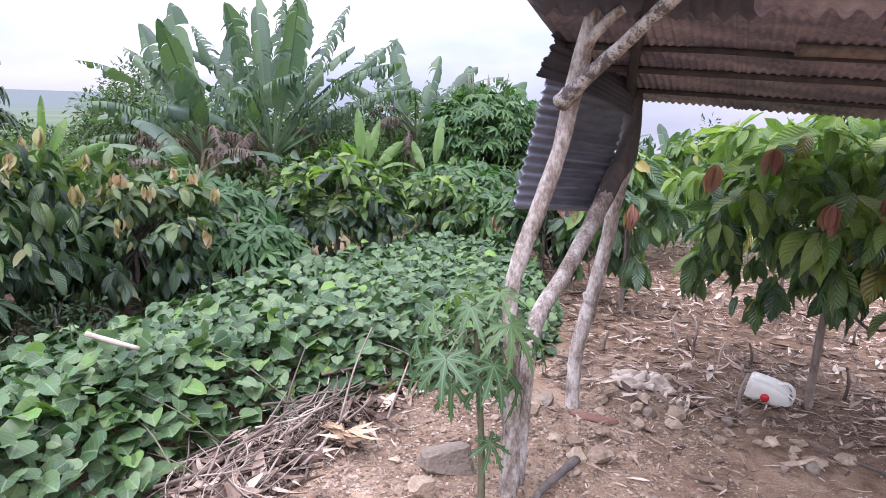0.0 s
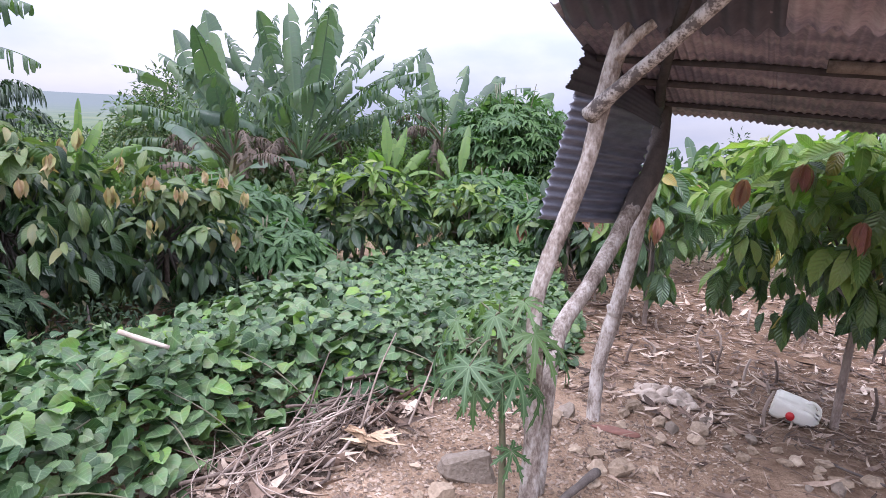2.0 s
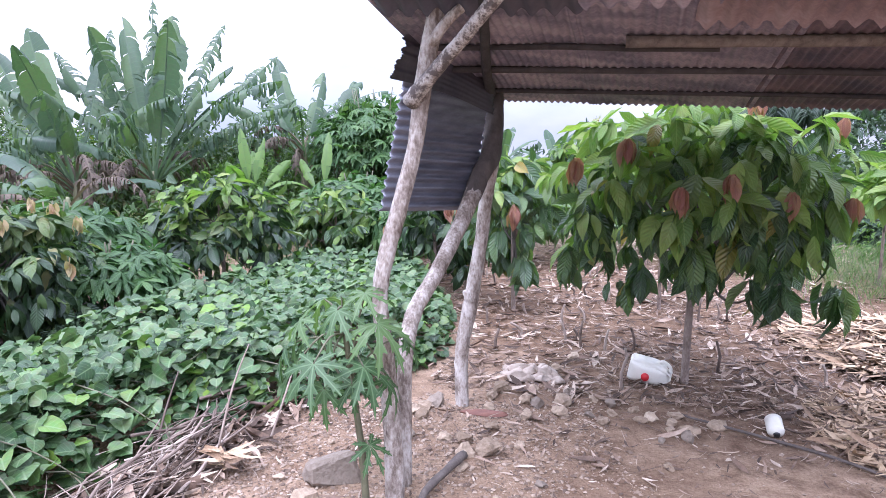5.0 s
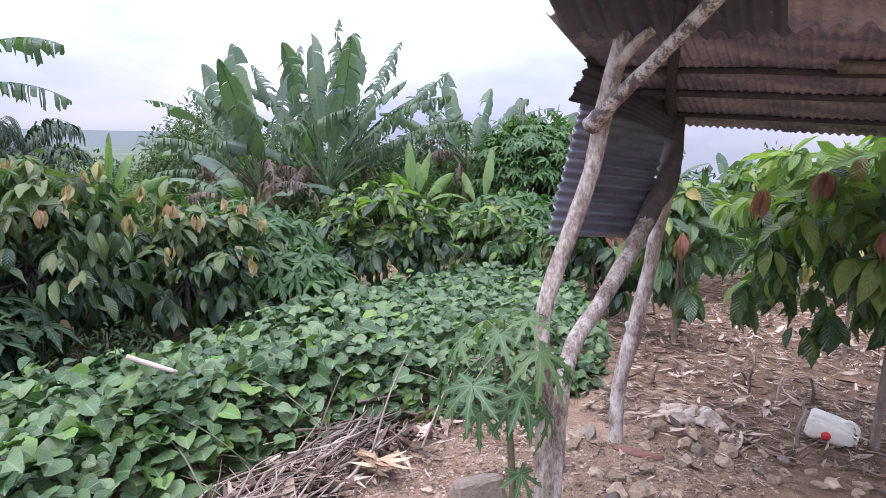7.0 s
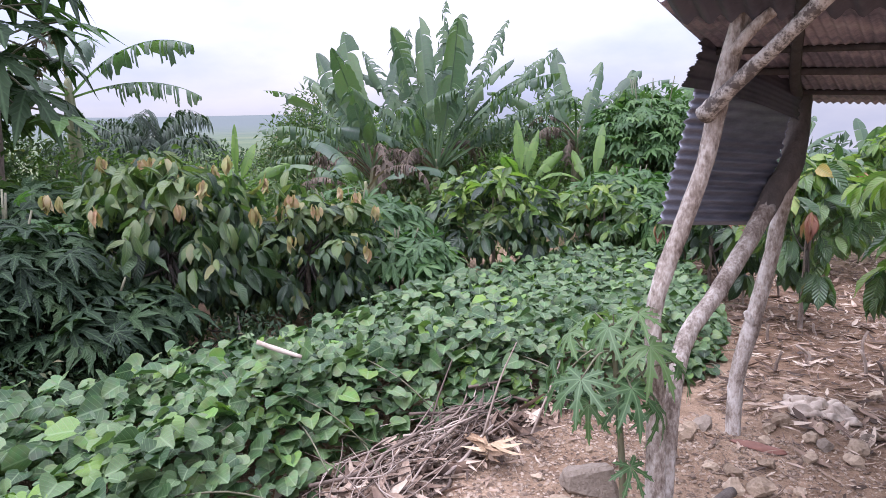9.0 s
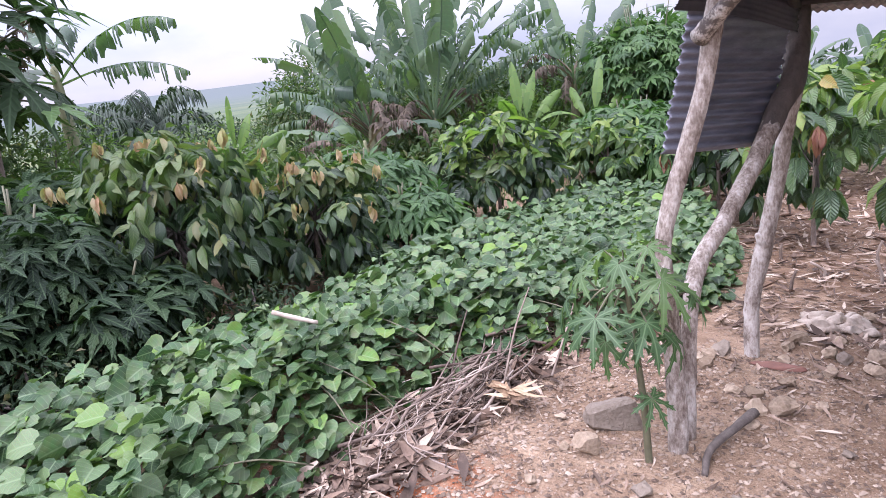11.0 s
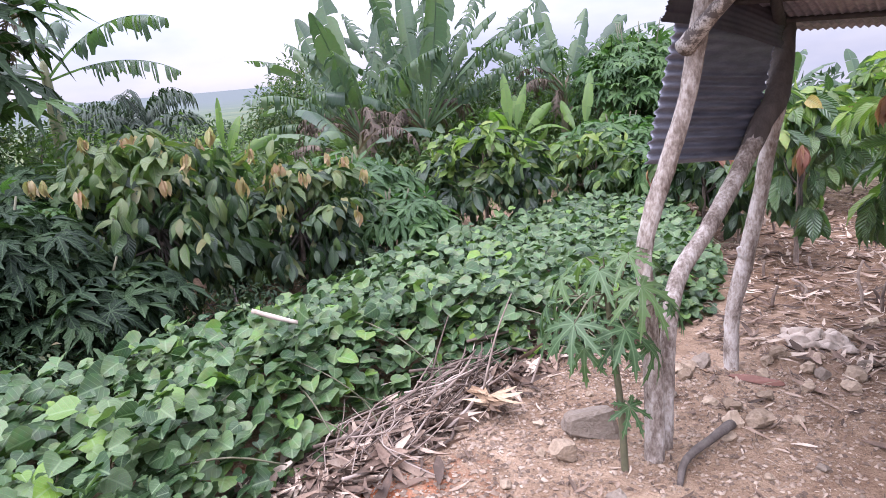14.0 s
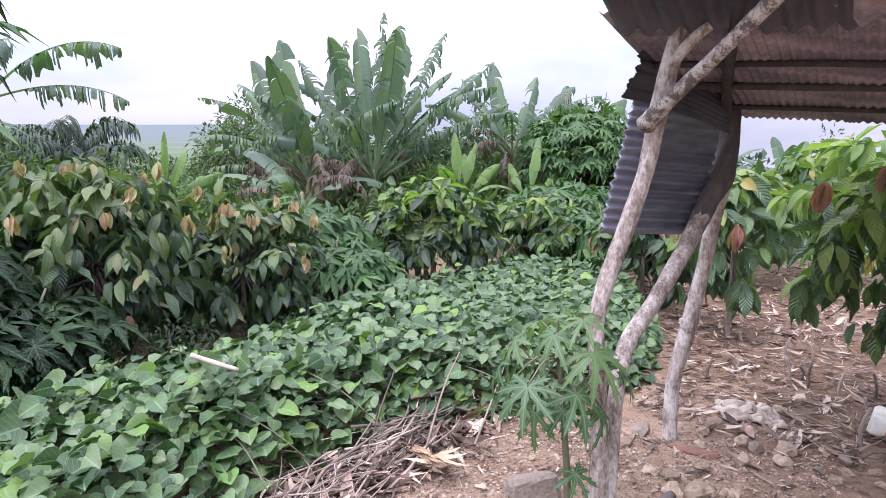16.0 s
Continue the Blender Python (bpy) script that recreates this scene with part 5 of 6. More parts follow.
scrub(-2.25, 2.62, 0.34, 0.36, 900, 210, WEED, (0.03, 0.07), "low weeds at the vine bed's edge, coloured as in shade")
scrub(-1.92, 3.25, 0.34, 0.36, 900, 211, WEED, (0.03, 0.07), "low weeds at the vine bed's edge, coloured as in shade")
scrub(-2.35, 2.05, 0.34, 0.36, 900, 212, WEED, (0.03, 0.07), "low weeds at the vine bed's edge, coloured as in shade")
scrub(-1.6, 4.1, 0.34, 0.36, 900, 213, WEED, (0.03, 0.07), "low weeds at the vine bed's edge, coloured as in shade")
scrub(-5.9, 12.2, 2.2, 1.5, 11000, 140, SCRUB, (0.065, 0.13), "broad wild tree with loose grey-green foliage", name="tree")
scrub(-9.2, 13.5, 1.0, 1.7, 4000, 141, FAR_LEAF, (0.06, 0.12), "wild tree in the middle distance", name="tree")
scrub(8.1, 23.5, 3.4, 1.3, 1200, 142, FAR_LEAF, (0.12, 0.24), "slender tree beyond the field", name="tree")
for k, (x, y, h, r) in enumerate([(11, 18, 2.2, 2.6), (14.5, 19, 2.6, 2.6), (18, 20, 3.4, 3.0), (20.5, 17, 3.4, 3.0), (22.5, 13.5, 3.0, 3.0), (6, 19, 1.8, 2.4), (2, 20, 1.8, 2.6), (-3, 19, 1.8, 2.4), (14, 10.5, 2.0, 2.0), (16, 6, 2.2, 2.2), (9.5, 15.5, 1.9, 2.2), (12, 14, 2.0, 2.2), (17.5, 15, 2.8, 2.4), (4, 17.5, 1.7, 2.2), (-0.5, 17, 1.7, 2.2), (-6, 18, 1.6, 2.4), (20, 9, 2.6, 2.4), (11.5, 7.5, 1.5, 1.5), (12.5, 4.5, 1.6, 1.6), (10.5, 11, 1.6, 1.6)]):
    scrub(x, y, h * (1.35 if x > 12.2 else 0.95), r, 2500, 150 + k, FAR_LEAF, (0.18, 0.38), "distant green tree beyond the field", name="tree")
palm(-10.2, 12.6, 0.95, 24, 1.55, 171)
palm(-12.4, 13.4, 0.8, 20, 1.5, 172)
palm(19.2, 22.0, 3.6, 22, 3.2, 174)
palm(22.5, 19.0, 3.4, 20, 3.0, 175)
palm(16.0, 24.0, 3.4, 20, 3.0, 176)
for k, (x, y) in enumerate([(3.0, 14.5), (4.6, 15.5), (1.2, 15.0), (6.2, 14.0), (7.8, 15.0)]):
    banana(x, y, 1.1, [(20, 1.2, 0.3, 78, 25, 0.2), (-40, 1.2, 0.3, 70, 35, 0.3), (90, 1.2, 0.3, 55, 60, 0.4), (-90, 1.2, 0.3, 60, 60, 0.4), (180, 1.2, 0.3, 70, 40, 0.3)], 80 + k, label="distant banana plant beyond the field")


def papaya_left():
    x, y = -4.68, 4.05
    tree = thing("papaya_tree", "papaya tree with a pale ringed trunk and broad leaves", "papaya tree", at=(x, y, land_height(x, y)))
    rod("trunk", [(0, 0, -0.1), (-0.02, 0.02, 0.8), (0.03, 0.05, 1.7), (0.0, 0.05, 2.6), (0, 0.05, 3.0)], [0.10, 0.095, 0.085, 0.075, 0.05], BARK_BROWN, tree, 12, 7, 0.07, 9)
    rng = np.random.RandomState(5)
    for k in range(52):
        a, rise = k * 2.4, radians(-25 + 85 * rng.rand())
        ln, z = 0.45 + 0.35 * rng.rand(), 1.55 + 1.45 * (k / 52)
        h = np.array([math.cos(a), math.sin(a), 0])
        p0 = np.array([0, 0.05, z])
        p1 = p0 + (h * math.cos(rise) + np.array([0, 0, math.sin(rise)])) * ln
        stalk = rod("leaf_stalk", [p0, (p0 + p1) / 2 + [0, 0, 0.04], p1], [0.012, 0.009, 0.007], STEM_GREEN, tree, 5, 2, 0.1, k)
        v, f, uv = BROAD[k % 2]
        ob = link_mesh("leaf", v, f, PALMATE if k % 4 == 0 else PALMATE_DARK, stalk, uv)
        m = frames(h + np.array([0, 0, -0.4]) + rng.normal(0, 0.2, 3), np.array([0, 0, 1.0]) + h * 0.5)
        ob.matrix_local = Matrix.Translation(p1) @ Matrix(m.tolist()).to_4x4() @ Matrix.Scale(0.34 + 0.16 * rng.rand(), 4)


papaya_left()
# weeds behind the wall: its shade is in their colour, and they block light
for k, (x, y, h) in enumerate([(4.35, 2.35, 0.75), (4.5, 1.7, 0.85), (4.25, 1.15, 0.8), (5.0, 2.6, 0.9)]):
    scrub(x, y, h, 0.6, 3400, 190 + k, WEED, (0.03, 0.08), "tangled weeds behind the shed wall, coloured as in shade")
scrub(-3.2, 2.4, 0.62, 0.75, 1500, 186, PALMATE_DARK, (0.04, 0.09), "low weeds under the shrubs, coloured as in shade")
scrub(-3.7, 3.1, 0.9, 0.7, 1500, 187, PALMATE_DARK, (0.04, 0.09), "tangled weeds under the shrubs, coloured as in shade")
scrub(-5.0, 4.4, 1.7, 0.8, 1100, 180, SCRUB, (0.05, 0.10), "climbing weed with small yellowish leaves", name="bush")
scrub(-4.6, 2.9, 1.5, 0.8, 2600, 182, SCRUB, (0.05, 0.11), "tangled dark weeds beside the papaya trunk")
scrub(-5.2, 5.0, 1.5, 0.9, 2600, 183, SCRUB, (0.05, 0.11), "tangled weeds with yellowish leaves")
scrub(-6.4, 4.9, 2.3, 1.1, 3600, 184, SCRUB, (0.06, 0.12), "tall wild bush behind the papaya tree")
scrub(-5.6, 3.6, 2.7, 0.9, 1600, 181, SCRUB, (0.06, 0.12), "tall wild bush beside the papaya trunk", name="bush")


def papaya_seedling():
    x, y = 0.325, 2.33
    z = land_height(x, y)
    plant = thing("papaya_seedling", "young papaya plant with deeply cut leaves", "papaya plant", at=(x, y, z))
    top = (-0.055, -0.02, 0.78)
    rod("stem", [(0, 0, -0.05), (-0.01, 0, 0.25), (-0.035, -0.01, 0.55), top], [0.015, 0.0135, 0.011, 0.009], STEM_GREEN, plant, 8, 5, 0.1, 2)
    # where each leaf joins its stalk, its size, and the heading and fall of its blade
    rows = [(-0.151, -0.18, 0.67, 0.20, -100, 0.9), (0.07, -0.08, 0.771, 0.21, -40, 0.55), (0.015, -0.13, 0.633, 0.21, -60, 0.6), (0.02, -0.03, 0.29, 0.15, -40, 0.9), (-0.072, -0.03, 0.814, 0.20, -120, 0.7),
            (-0.21, 0.02, 0.77, 0.22, 175, 0.9), (-0.215, -0.08, 0.65, 0.22, -160, 1.1), (-0.13, -0.08, 0.54, 0.17, -95, 1.5), (0.166, 0.02, 0.69, 0.19, 0, 1.0), (0.04, 0.15, 0.84, 0.18, 80, 0.6), (-0.13, 0.12, 0.82, 0.19, 130, 0.6),
            (-0.03, -0.10, 0.56, 0.15, -80, 1.4), (-0.06, 0.02, 0.86, 0.12, 30, 0.3), (0.10, -0.06, 0.55, 0.17, -20, 1.2), (-0.26, -0.02, 0.69, 0.20, 170, 1.3), (0.03, -0.06, 0.88, 0.14, -70, 0.4)]
    rng = np.random.RandomState(8)
    for k, (dx, dy, dz, size_, head, fall) in enumerate(rows):
        tip = np.array([dx, dy, dz])
        root = np.array([-0.01, 0, 0.24]) if dz < 0.4 else np.array([-0.045, -0.015, 0.46 + 0.30 * rng.rand()])
        stalk = rod("leaf_stalk", [root, (root + tip) / 2 + [0, 0, 0.04], tip], [0.0045, 0.004, 0.003], STEM_GREEN, plant, 5, 3, 0.1, k)
        v, f, uv = PAPAYA[k % 3]
        ob = link_mesh("leaf", v, f, SEEDLING, stalk, uv)
        h = np.array([math.cos(radians(head)), math.sin(radians(head)), 0.0])
        m = frames(h + np.array([0, 0, -fall]), np.array([0, -0.12, 1.0]) + h * fall * 0.8 + rng.normal(0, 0.12, 3))
        ob.matrix_local = Matrix.Translation(tip) @ Matrix(m.tolist()).to_4x4() @ Matrix.Scale(size_ * 0.78, 4)


papaya_seedling()


def thin_sapling():
    x, y = 4.56, 3.78
    plant = thing("papaya_sapling", "thin dark-stemmed papaya sapling with narrow leaves", "papaya plant", at=(x, y, land_height(x, y)))
    rod("stem", [(0, 0, -0.05), (0.01, 0, 0.5), (0.0, 0, 1.1)], [0.02, 0.017, 0.012], BARK_DARK, plant, 7, 4, 0.1, 3)
    rng = np.random.RandomState(3)
    for k in range(14):
        a = k * 2.4
        h = np.array([math.cos(a), math.sin(a), 0])
        p0, p1 = np.array([0, 0, 0.85 + 0.02 * k]), np.array([0, 0, 1.0 + 0.03 * k]) + h * (0.15 + 0.2 * rng.rand())
        stalk = rod("leaf_stalk", [p0, (p0 + p1) / 2 + [0, 0, 0.03], p1], [0.006, 0.005, 0.004], STEM_GREEN, plant, 5, 2)
        v, f, uv = CASSAVA[k % 2]
        ob = link_mesh("leaf", v, f, PALMATE, stalk, uv)
        m = frames(h + np.array([0, 0, -0.5]), np.array([0, 0, 1.0]) + h * 0.5)
        ob.matrix_local = Matrix.Translation(p1) @ Matrix(m.tolist()).to_4x4() @ Matrix.Scale(0.16, 4)


thin_sapling()


# ---- vine bed ----
BED = [(-0.72, 0.95), (-0.86, 1.70), (-0.80, 2.30), (-0.52, 2.95), (-0.12, 3.35), (0.35, 3.75), (0.80, 4.35), (0.98, 5.2), (1.02, 6.4), (0.55, 7.4), (-0.15, 7.2), (-0.75, 6.4), (-1.25, 5.0), (-1.56, 3.65), (-1.86, 2.85), (-2.10, 2.2), (-2.16, 1.75), (-2.2, 1.2), (-2.2, 0.6), (-1.75, 0.55), (-1.55, 0.95)]


def inside(poly, x, y):
    hit, j = False, len(poly) - 1
    for i in range(len(poly)):
        (xi, yi), (xj, yj) = poly[i], poly[j]
        if (yi > y) != (yj > y) and x < (xj - xi) * (y - yi) / (yj - yi) + xi:
            hit = not hit
        j = i
    return hit


def edge_distance(poly, x, y):
    best = 9.0
    for (ax, ay), (bx, by) in zip(poly, poly[1:] + poly[:1]):
        t = max(0, min(1, ((x - ax) * (bx - ax) + (y - ay) * (by - ay)) / ((bx - ax) ** 2 + (by - ay) ** 2)))
        best = min(best, math.hypot(x - ax - t * (bx - ax), y - ay - t * (by - ay)))
    return best


def vine_bed():
    rng = np.random.RandomState(12)
    bed = thing("vine_bed", "dense bed of creeping vines with heart-shaped green leaves", "vine patch", at=(0, 0, 0))
    pos, up = [], []
    while len(pos) < 8200:
        x, y = rng.uniform(-2.8, 1.15), rng.uniform(0.5, 7.5)
        if not inside(BED, x, y) or (y > 4.5 and rng.rand() < 0.25):
            continue
        e = edge_distance(BED, x, y)
        top = 0.34 * min(1.0, (e / 0.28)) ** 0.6 + 0.06 * noise.noise((x * 2.2, y * 2.2, 5)) + 0.04 * noise.noise((x * 6, y * 6, 9))
        q = rng.rand()
        h = max(0.03, top * (1 - 0.75 * q * q) + 0.030 * rng.normal())
        pos.append((x, y, land_height(x, y) + h))
        up.append((0.06, -0.10, 1.0))
    pos, up = np.array(pos), np.array(up) + rng.normal(0, 0.42, (len(pos), 3))
    a = rng.normal(-1.9, 1.1, len(pos))
    d = np.stack([np.cos(a), np.sin(a), -0.08 + rng.normal(0, 0.18, len(pos))], -1)
    rot = frames(d, up)
    sz = rng.uniform(0.058, 0.098, len(pos)) * rng.choice([0.62, 1.0, 1.18], len(pos))
    pick = rng.randint(0, len(HEARTS), len(pos))
    near = np.argsort(np.hypot(pos[:, 0] + 0.6, pos[:, 1] - 1.2) - 1.6 * pos[:, 2])[:300]
    meshes = {}
    for i in near:
        k = pick[i]
        if k not in meshes:
            v, f, uv = HEARTS[k]
            ob = link_mesh("leaf", v, f, VINE, bed, uv)
            meshes[k] = ob.data
        else:
            ob = new("leaf", meshes[k])
            ob.parent = bed
        ob.matrix_local = Matrix.Translation(pos[i]) @ Matrix(rot[i].tolist()).to_4x4() @ Matrix.Scale(sz[i], 4)
    rest = np.ones(len(pos), bool)
    rest[near] = False
    v, f, uv = joined([place(HEARTS[k], pos[rest & (pick == k)], rot[rest & (pick == k)], sz[rest & (pick == k)]) for k in range(len(HEARTS))])
    tagged(link_mesh("foliage", v, f, VINE, bed, uv), kind="stuff")
    # creeping stems under the leaves
    sv, sf = [], []
    for i in range(260):
        k = rng.randint(len(pos))
        p = pos[k] - [0, 0, 0.04]
        h = rng.rand() * 6.28
        q = p + np.array([math.cos(h), math.sin(h), 0]) * 0.35
        q[2] = land_height(q[0], q[1]) + 0.05 + 0.1 * rng.rand()
        a_, b_ = tube([p, (p + q) / 2 + [0, 0, 0.03], q], [0.004, 0.004, 0.003], 4, 3)
        o = len(sv)
        sv += a_
        sf += [tuple(c + o for c in g) for g in b_]
    tagged(link_mesh("runner", sv, sf, STEM_GREEN, bed), kind="stuff")


vine_bed()


# ---- loose things on the ground ----
def build_jug():
    x, y = 2.12, 3.95
    jug = thing("water_jug", "dirty white plastic jug with a red cap lying on its side", "jug", at=(x, y, land_height(x, y) + 0.085))
    bm = bmesh.new()
    bmesh.ops.create_cube(bm, size=1)
    bmesh.ops.subdivide_edges(bm, edges=bm.edges[:], cuts=5, use_grid_fill=True)
    for q in bm.verts:
        c = q.co.copy()
        t = c.x + 0.5
        taper = 1.0 if t < 0.62 else 1.0 - 0.62 * ((t - 0.62) / 0.38) ** 1.5
        round_ = 1 - 0.16 * (abs(c.y * 2) ** 3) * (abs(c.z * 2) ** 3)
        q.co = Vector((c.x * 0.31, c.y * 0.19 * taper * round_, c.z * 0.18 * taper * round_ - 0.015 * (1 - taper)))
        q.co += Vector((0, 0, 0.006 * noise.noise(c * 5)))
    bmesh.ops.bevel(bm, geom=[e for e in bm.edges if e.calc_face_angle(0) > 0.9], offset=0.018, segments=3, affect="EDGES")
    body = part("body", bm, PLASTIC, jug)
    bm = bmesh.new()
    bmesh.ops.create_cone(bm, cap_ends=True, segments=20, radius1=0.030, radius2=0.028, depth=0.022)
    bmesh.ops.transform(bm, matrix=pose(-0.03, -0.100, -0.015, 90, 0, 0), verts=bm.verts)
    part("cap", bm, RED, jug, "round red screw cap")
    rod("handle", [(0.03, -0.01, 0.075), (0.075, -0.01, 0.105), (0.13, -0.01, 0.075), (0.14, -0.01, 0.03)], [0.012, 0.013, 0.013, 0.012], PLASTIC, jug, 8, 4, 0.02)
    jug.rotation_euler = (radians(4), radians(12), radians(-24))
    jug.scale = (0.86, 0.86, 0.86)


build_jug()


def build_jar():
    x, y = 2.47, 3.12
    jar = thing("plastic_bottle", "small white plastic bottle with a dark mouth lying on soil", "bottle", at=(x, y, land_height(x, y) + 0.052))
    bm = bmesh.new()
    prof = [(0.0, 0.0), (0.04, 0.0), (0.047, 0.006), (0.047, 0.12), (0.043, 0.135), (0.024, 0.148), (0.022, 0.152), (0.0, 0.152)]
    rings = []
    for r, h in prof:
        rings.append([bm.verts.new((r * math.cos(2 * math.pi * k / 18), r * math.sin(2 * math.pi * k / 18), h)) for k in range(18)] if r else [bm.verts.new((0, 0, h))])
    for a, b in zip(rings, rings[1:]):
        for k in range(18):
            j = (k + 1) % 18
            if len(a) == 1:
                bm.faces.new((a[0], b[k], b[j]))
            elif len(b) == 1:
                bm.faces.new((a[k], a[j], b[0]))
            else:
                bm.faces.new((a[k], a[j], b[j], b[k]))
    part("body", bm, PLASTIC, jar)
    bm = bmesh.new()
    bmesh.ops.create_cone(bm, cap_ends=True, segments=16, radius1=0.020, radius2=0.018, depth=0.012)
    bmesh.ops.translate(bm, vec=(0, 0, 0.157), verts=bm.verts)
    part("mouth", bm, BLACK, jar, "dark round mouth")
    jar.matrix_world = pose(x + 0.02, y + 0.06, land_height(x, y) + 0.07, 112, 0, -20) @ Matrix.Diagonal((0.92, 0.92, 0.75, 1))


build_jar()


def stone_mesh(seed, sx, sy, sz, rough=0.25, cuts=3, facet=0.32):
    rng = np.random.RandomState(seed)
    bm = bmesh.new()
    bmesh.ops.create_icosphere(bm, subdivisions=cuts, radius=1)
    off = Vector(rng.rand(3) * 20)
    planes = [(Vector(unit(rng.normal(0, 1, 3))), facet + 0.26 * rng.rand()) for _ in range(8)]
    for q in bm.verts:
        for n, d in planes:
            e = q.co.dot(n) - d
            if e > 0:
                q.co -= n * e
        q.co *= 1 + rough * 0.5 * noise.noise(q.co * 1.6 + off) + rough * 0.25 * noise.noise(q.co * 5 + off)
        q.co = Vector((q.co.x * sx, q.co.y * sy, q.co.z * sz))
    return bm


def stone(x, y, sx, sy, sz, seed, material=STONE, sink=0.3, turn=0, label="rough pale limestone rock lying on soil", cuts=3, facet=0.32):
    bm = stone_mesh(seed, sx, sy, sz, 0.25 if facet < 0.5 else 0.7, cuts, facet)
    ob = part("rock", bm, material, None)
    for pl in ob.data.polygons:
        pl.use_smooth = False
    ob.matrix_world = pose(x, y, land_height(x, y) + sz * (1 - sink) - sz * 0.15, 0, 0, turn)
    return tagged(ob, label, "rock", "loose rocks")


def stone_block(x, y, sx, sy, sz, seed, turn):
    """An angular quarried block with chipped corners."""
    bm = bmesh.new()
    bmesh.ops.create_cube(bm, size=1)
    rng = np.random.RandomState(seed)
    for q in bm.verts:
        q.co = Vector((q.co.x * sx * (0.82 if q.co.z > 0 else 1.0), q.co.y * sy * (0.85 if q.co.z > 0 else 1.0), q.co.z * sz)) + Vector(rng.normal(0, 0.2, 3)) * sz
    bmesh.ops.bevel(bm, geom=bm.edges[:], offset=sz * 0.16, segments=1, affect="EDGES")
    bmesh.ops.triangulate(bm, faces=bm.faces[:])
    bmesh.ops.subdivide_edges(bm, edges=bm.edges[:], cuts=2, use_grid_fill=True)
    for q in bm.verts:
        q.co += Vector(noise.noise_vector(q.co * 14)) * 0.010 + Vector(noise.noise_vector(q.co * 40)) * 0.003
    ob = part("rock", bm, STONE_GREY, None)
    for pl in ob.data.polygons:
        pl.use_smooth = False
    ob.matrix_world = pose(x, y, land_height(x, y) + sz * 0.38, 4, -6, turn)
    return tagged(ob, "angular grey block of stone beside the papaya plant", "rock", "loose rocks")


stone_block(0.18, 2.63, 0.25, 0.18, 0.105, 5, 12)
stone(0.085, 2.33, 0.062, 0.055, 0.07, 2, STONE, 0.25, 30)
stone(3.03, 2.24, 0.20, 0.15, 0.125, 3, STONE, 0.35, -20, "large pale limestone boulder at the post's foot", 5, 0.62)
stone(3.56, 1.95, 0.13, 0.11, 0.11, 4, STONE, 0.3, 40, cuts=4, facet=0.55)
rock_rng = np.random.RandomState(77)
for k, (x, y, s) in enumerate([(0.70, 3.50, 0.07), (1.02, 3.62, 0.05), (1.12, 3.72, 0.055), (1.22, 3.55, 0.06), (1.30, 3.75, 0.045), (1.42, 3.52, 0.07), (1.52, 3.70, 0.05), (1.62, 3.58, 0.04), (1.36, 3.35, 0.06), (1.16, 3.30, 0.05), (0.95, 3.15, 0.05), (0.78, 3.02, 0.06), (0.88, 2.86, 0.075), (0.72, 2.72, 0.05), (1.05, 2.95, 0.04), (1.78, 3.25, 0.04), (1.86, 3.32, 0.05), (1.95, 3.24, 0.04), (1.90, 3.15, 0.035), (2.02, 3.35, 0.045), (2.2, 3.2, 0.06), (0.60, 3.30, 0.05), (0.52, 3.05, 0.04), (0.35, 2.95, 0.035), (-0.05, 2.62, 0.03), (0.30, 2.12, 0.05), (-0.10, 2.10, 0.03), (0.62, 2.15, 0.035), (1.75, 4.4, 0.06), (1.55, 4.15, 0.05), (2.75, 3.6, 0.04), (1.72, 2.75, 0.035), (1.95, 3.05, 0.05), (1.7, 3.5, 0.05), (0.62, 3.42, 0.05), (0.98, 3.42, 0.04), (1.09, 3.72, 0.07), (1.27, 3.50, 0.055), (0.76, 2.85, 0.06), (0.69, 3.04, 0.045), (0.56, 3.36, 0.05), (1.81, 3.43, 0.04), (1.56, 3.25, 0.05), (1.52, 3.33, 0.035), (1.65, 3.36, 0.04), (1.99, 3.12, 0.06), (1.80, 3.02, 0.03), (0.40, 3.15, 0.03), (0.15, 2.95, 0.025), (1.05, 2.55, 0.03), (0.85, 2.45, 0.025), (0.25, 1.9, 0.03), (0.0, 2.35, 0.03), (0.5, 1.75, 0.03)]):
    s *= 0.88
    stone(x, y, s * 1.1, s * 0.9, s * 0.7, 10 + k, STONE if rock_rng.rand() < 0.8 else STONE_GREY, 0.3, 360 * rock_rng.rand(), "small rough stone lying on soil", 2, 0.52)


def build_rag():
    x0, y0 = 1.36, 4.02
    n = 26
    v, f = [], []
    for i in range(n + 1):
        for j in range(n + 1):
            a, b = i / n - 0.5, j / n - 0.5
            edge = 1 + 0.25 * noise.noise((a * 4, b * 4, 1))
            x, y = x0 + a * 0.36 * edge + 0.03 * noise.noise((a * 9, b * 9, 6)), y0 + b * 0.26 * edge + 0.03 * noise.noise((a * 9, b * 9, 8))
            h = 0.015 + 0.09 * abs(noise.noise((a * 4, b * 5, 2))) + 0.02 * noise.noise((a * 9, b * 10, 4))
            h *= 1 - min(1, (max(abs(a), abs(b)) * 2) ** 6)
            v.append((x, y, land_height(x, y) + 0.012 + max(0, h)))
    for i in range(n):
        for j in range(n):
            q = i * (n + 1) + j
            f.append((q, q + n + 1, q + n + 2, q + 1))
    ob = link_mesh("rag", v, f, CLOTH)
    sol = ob.modifiers.new("thickness", "SOLIDIFY")
    sol.thickness = 0.005
    tagged(ob, "crumpled dirty white rag lying on the soil", "rag")


build_rag()


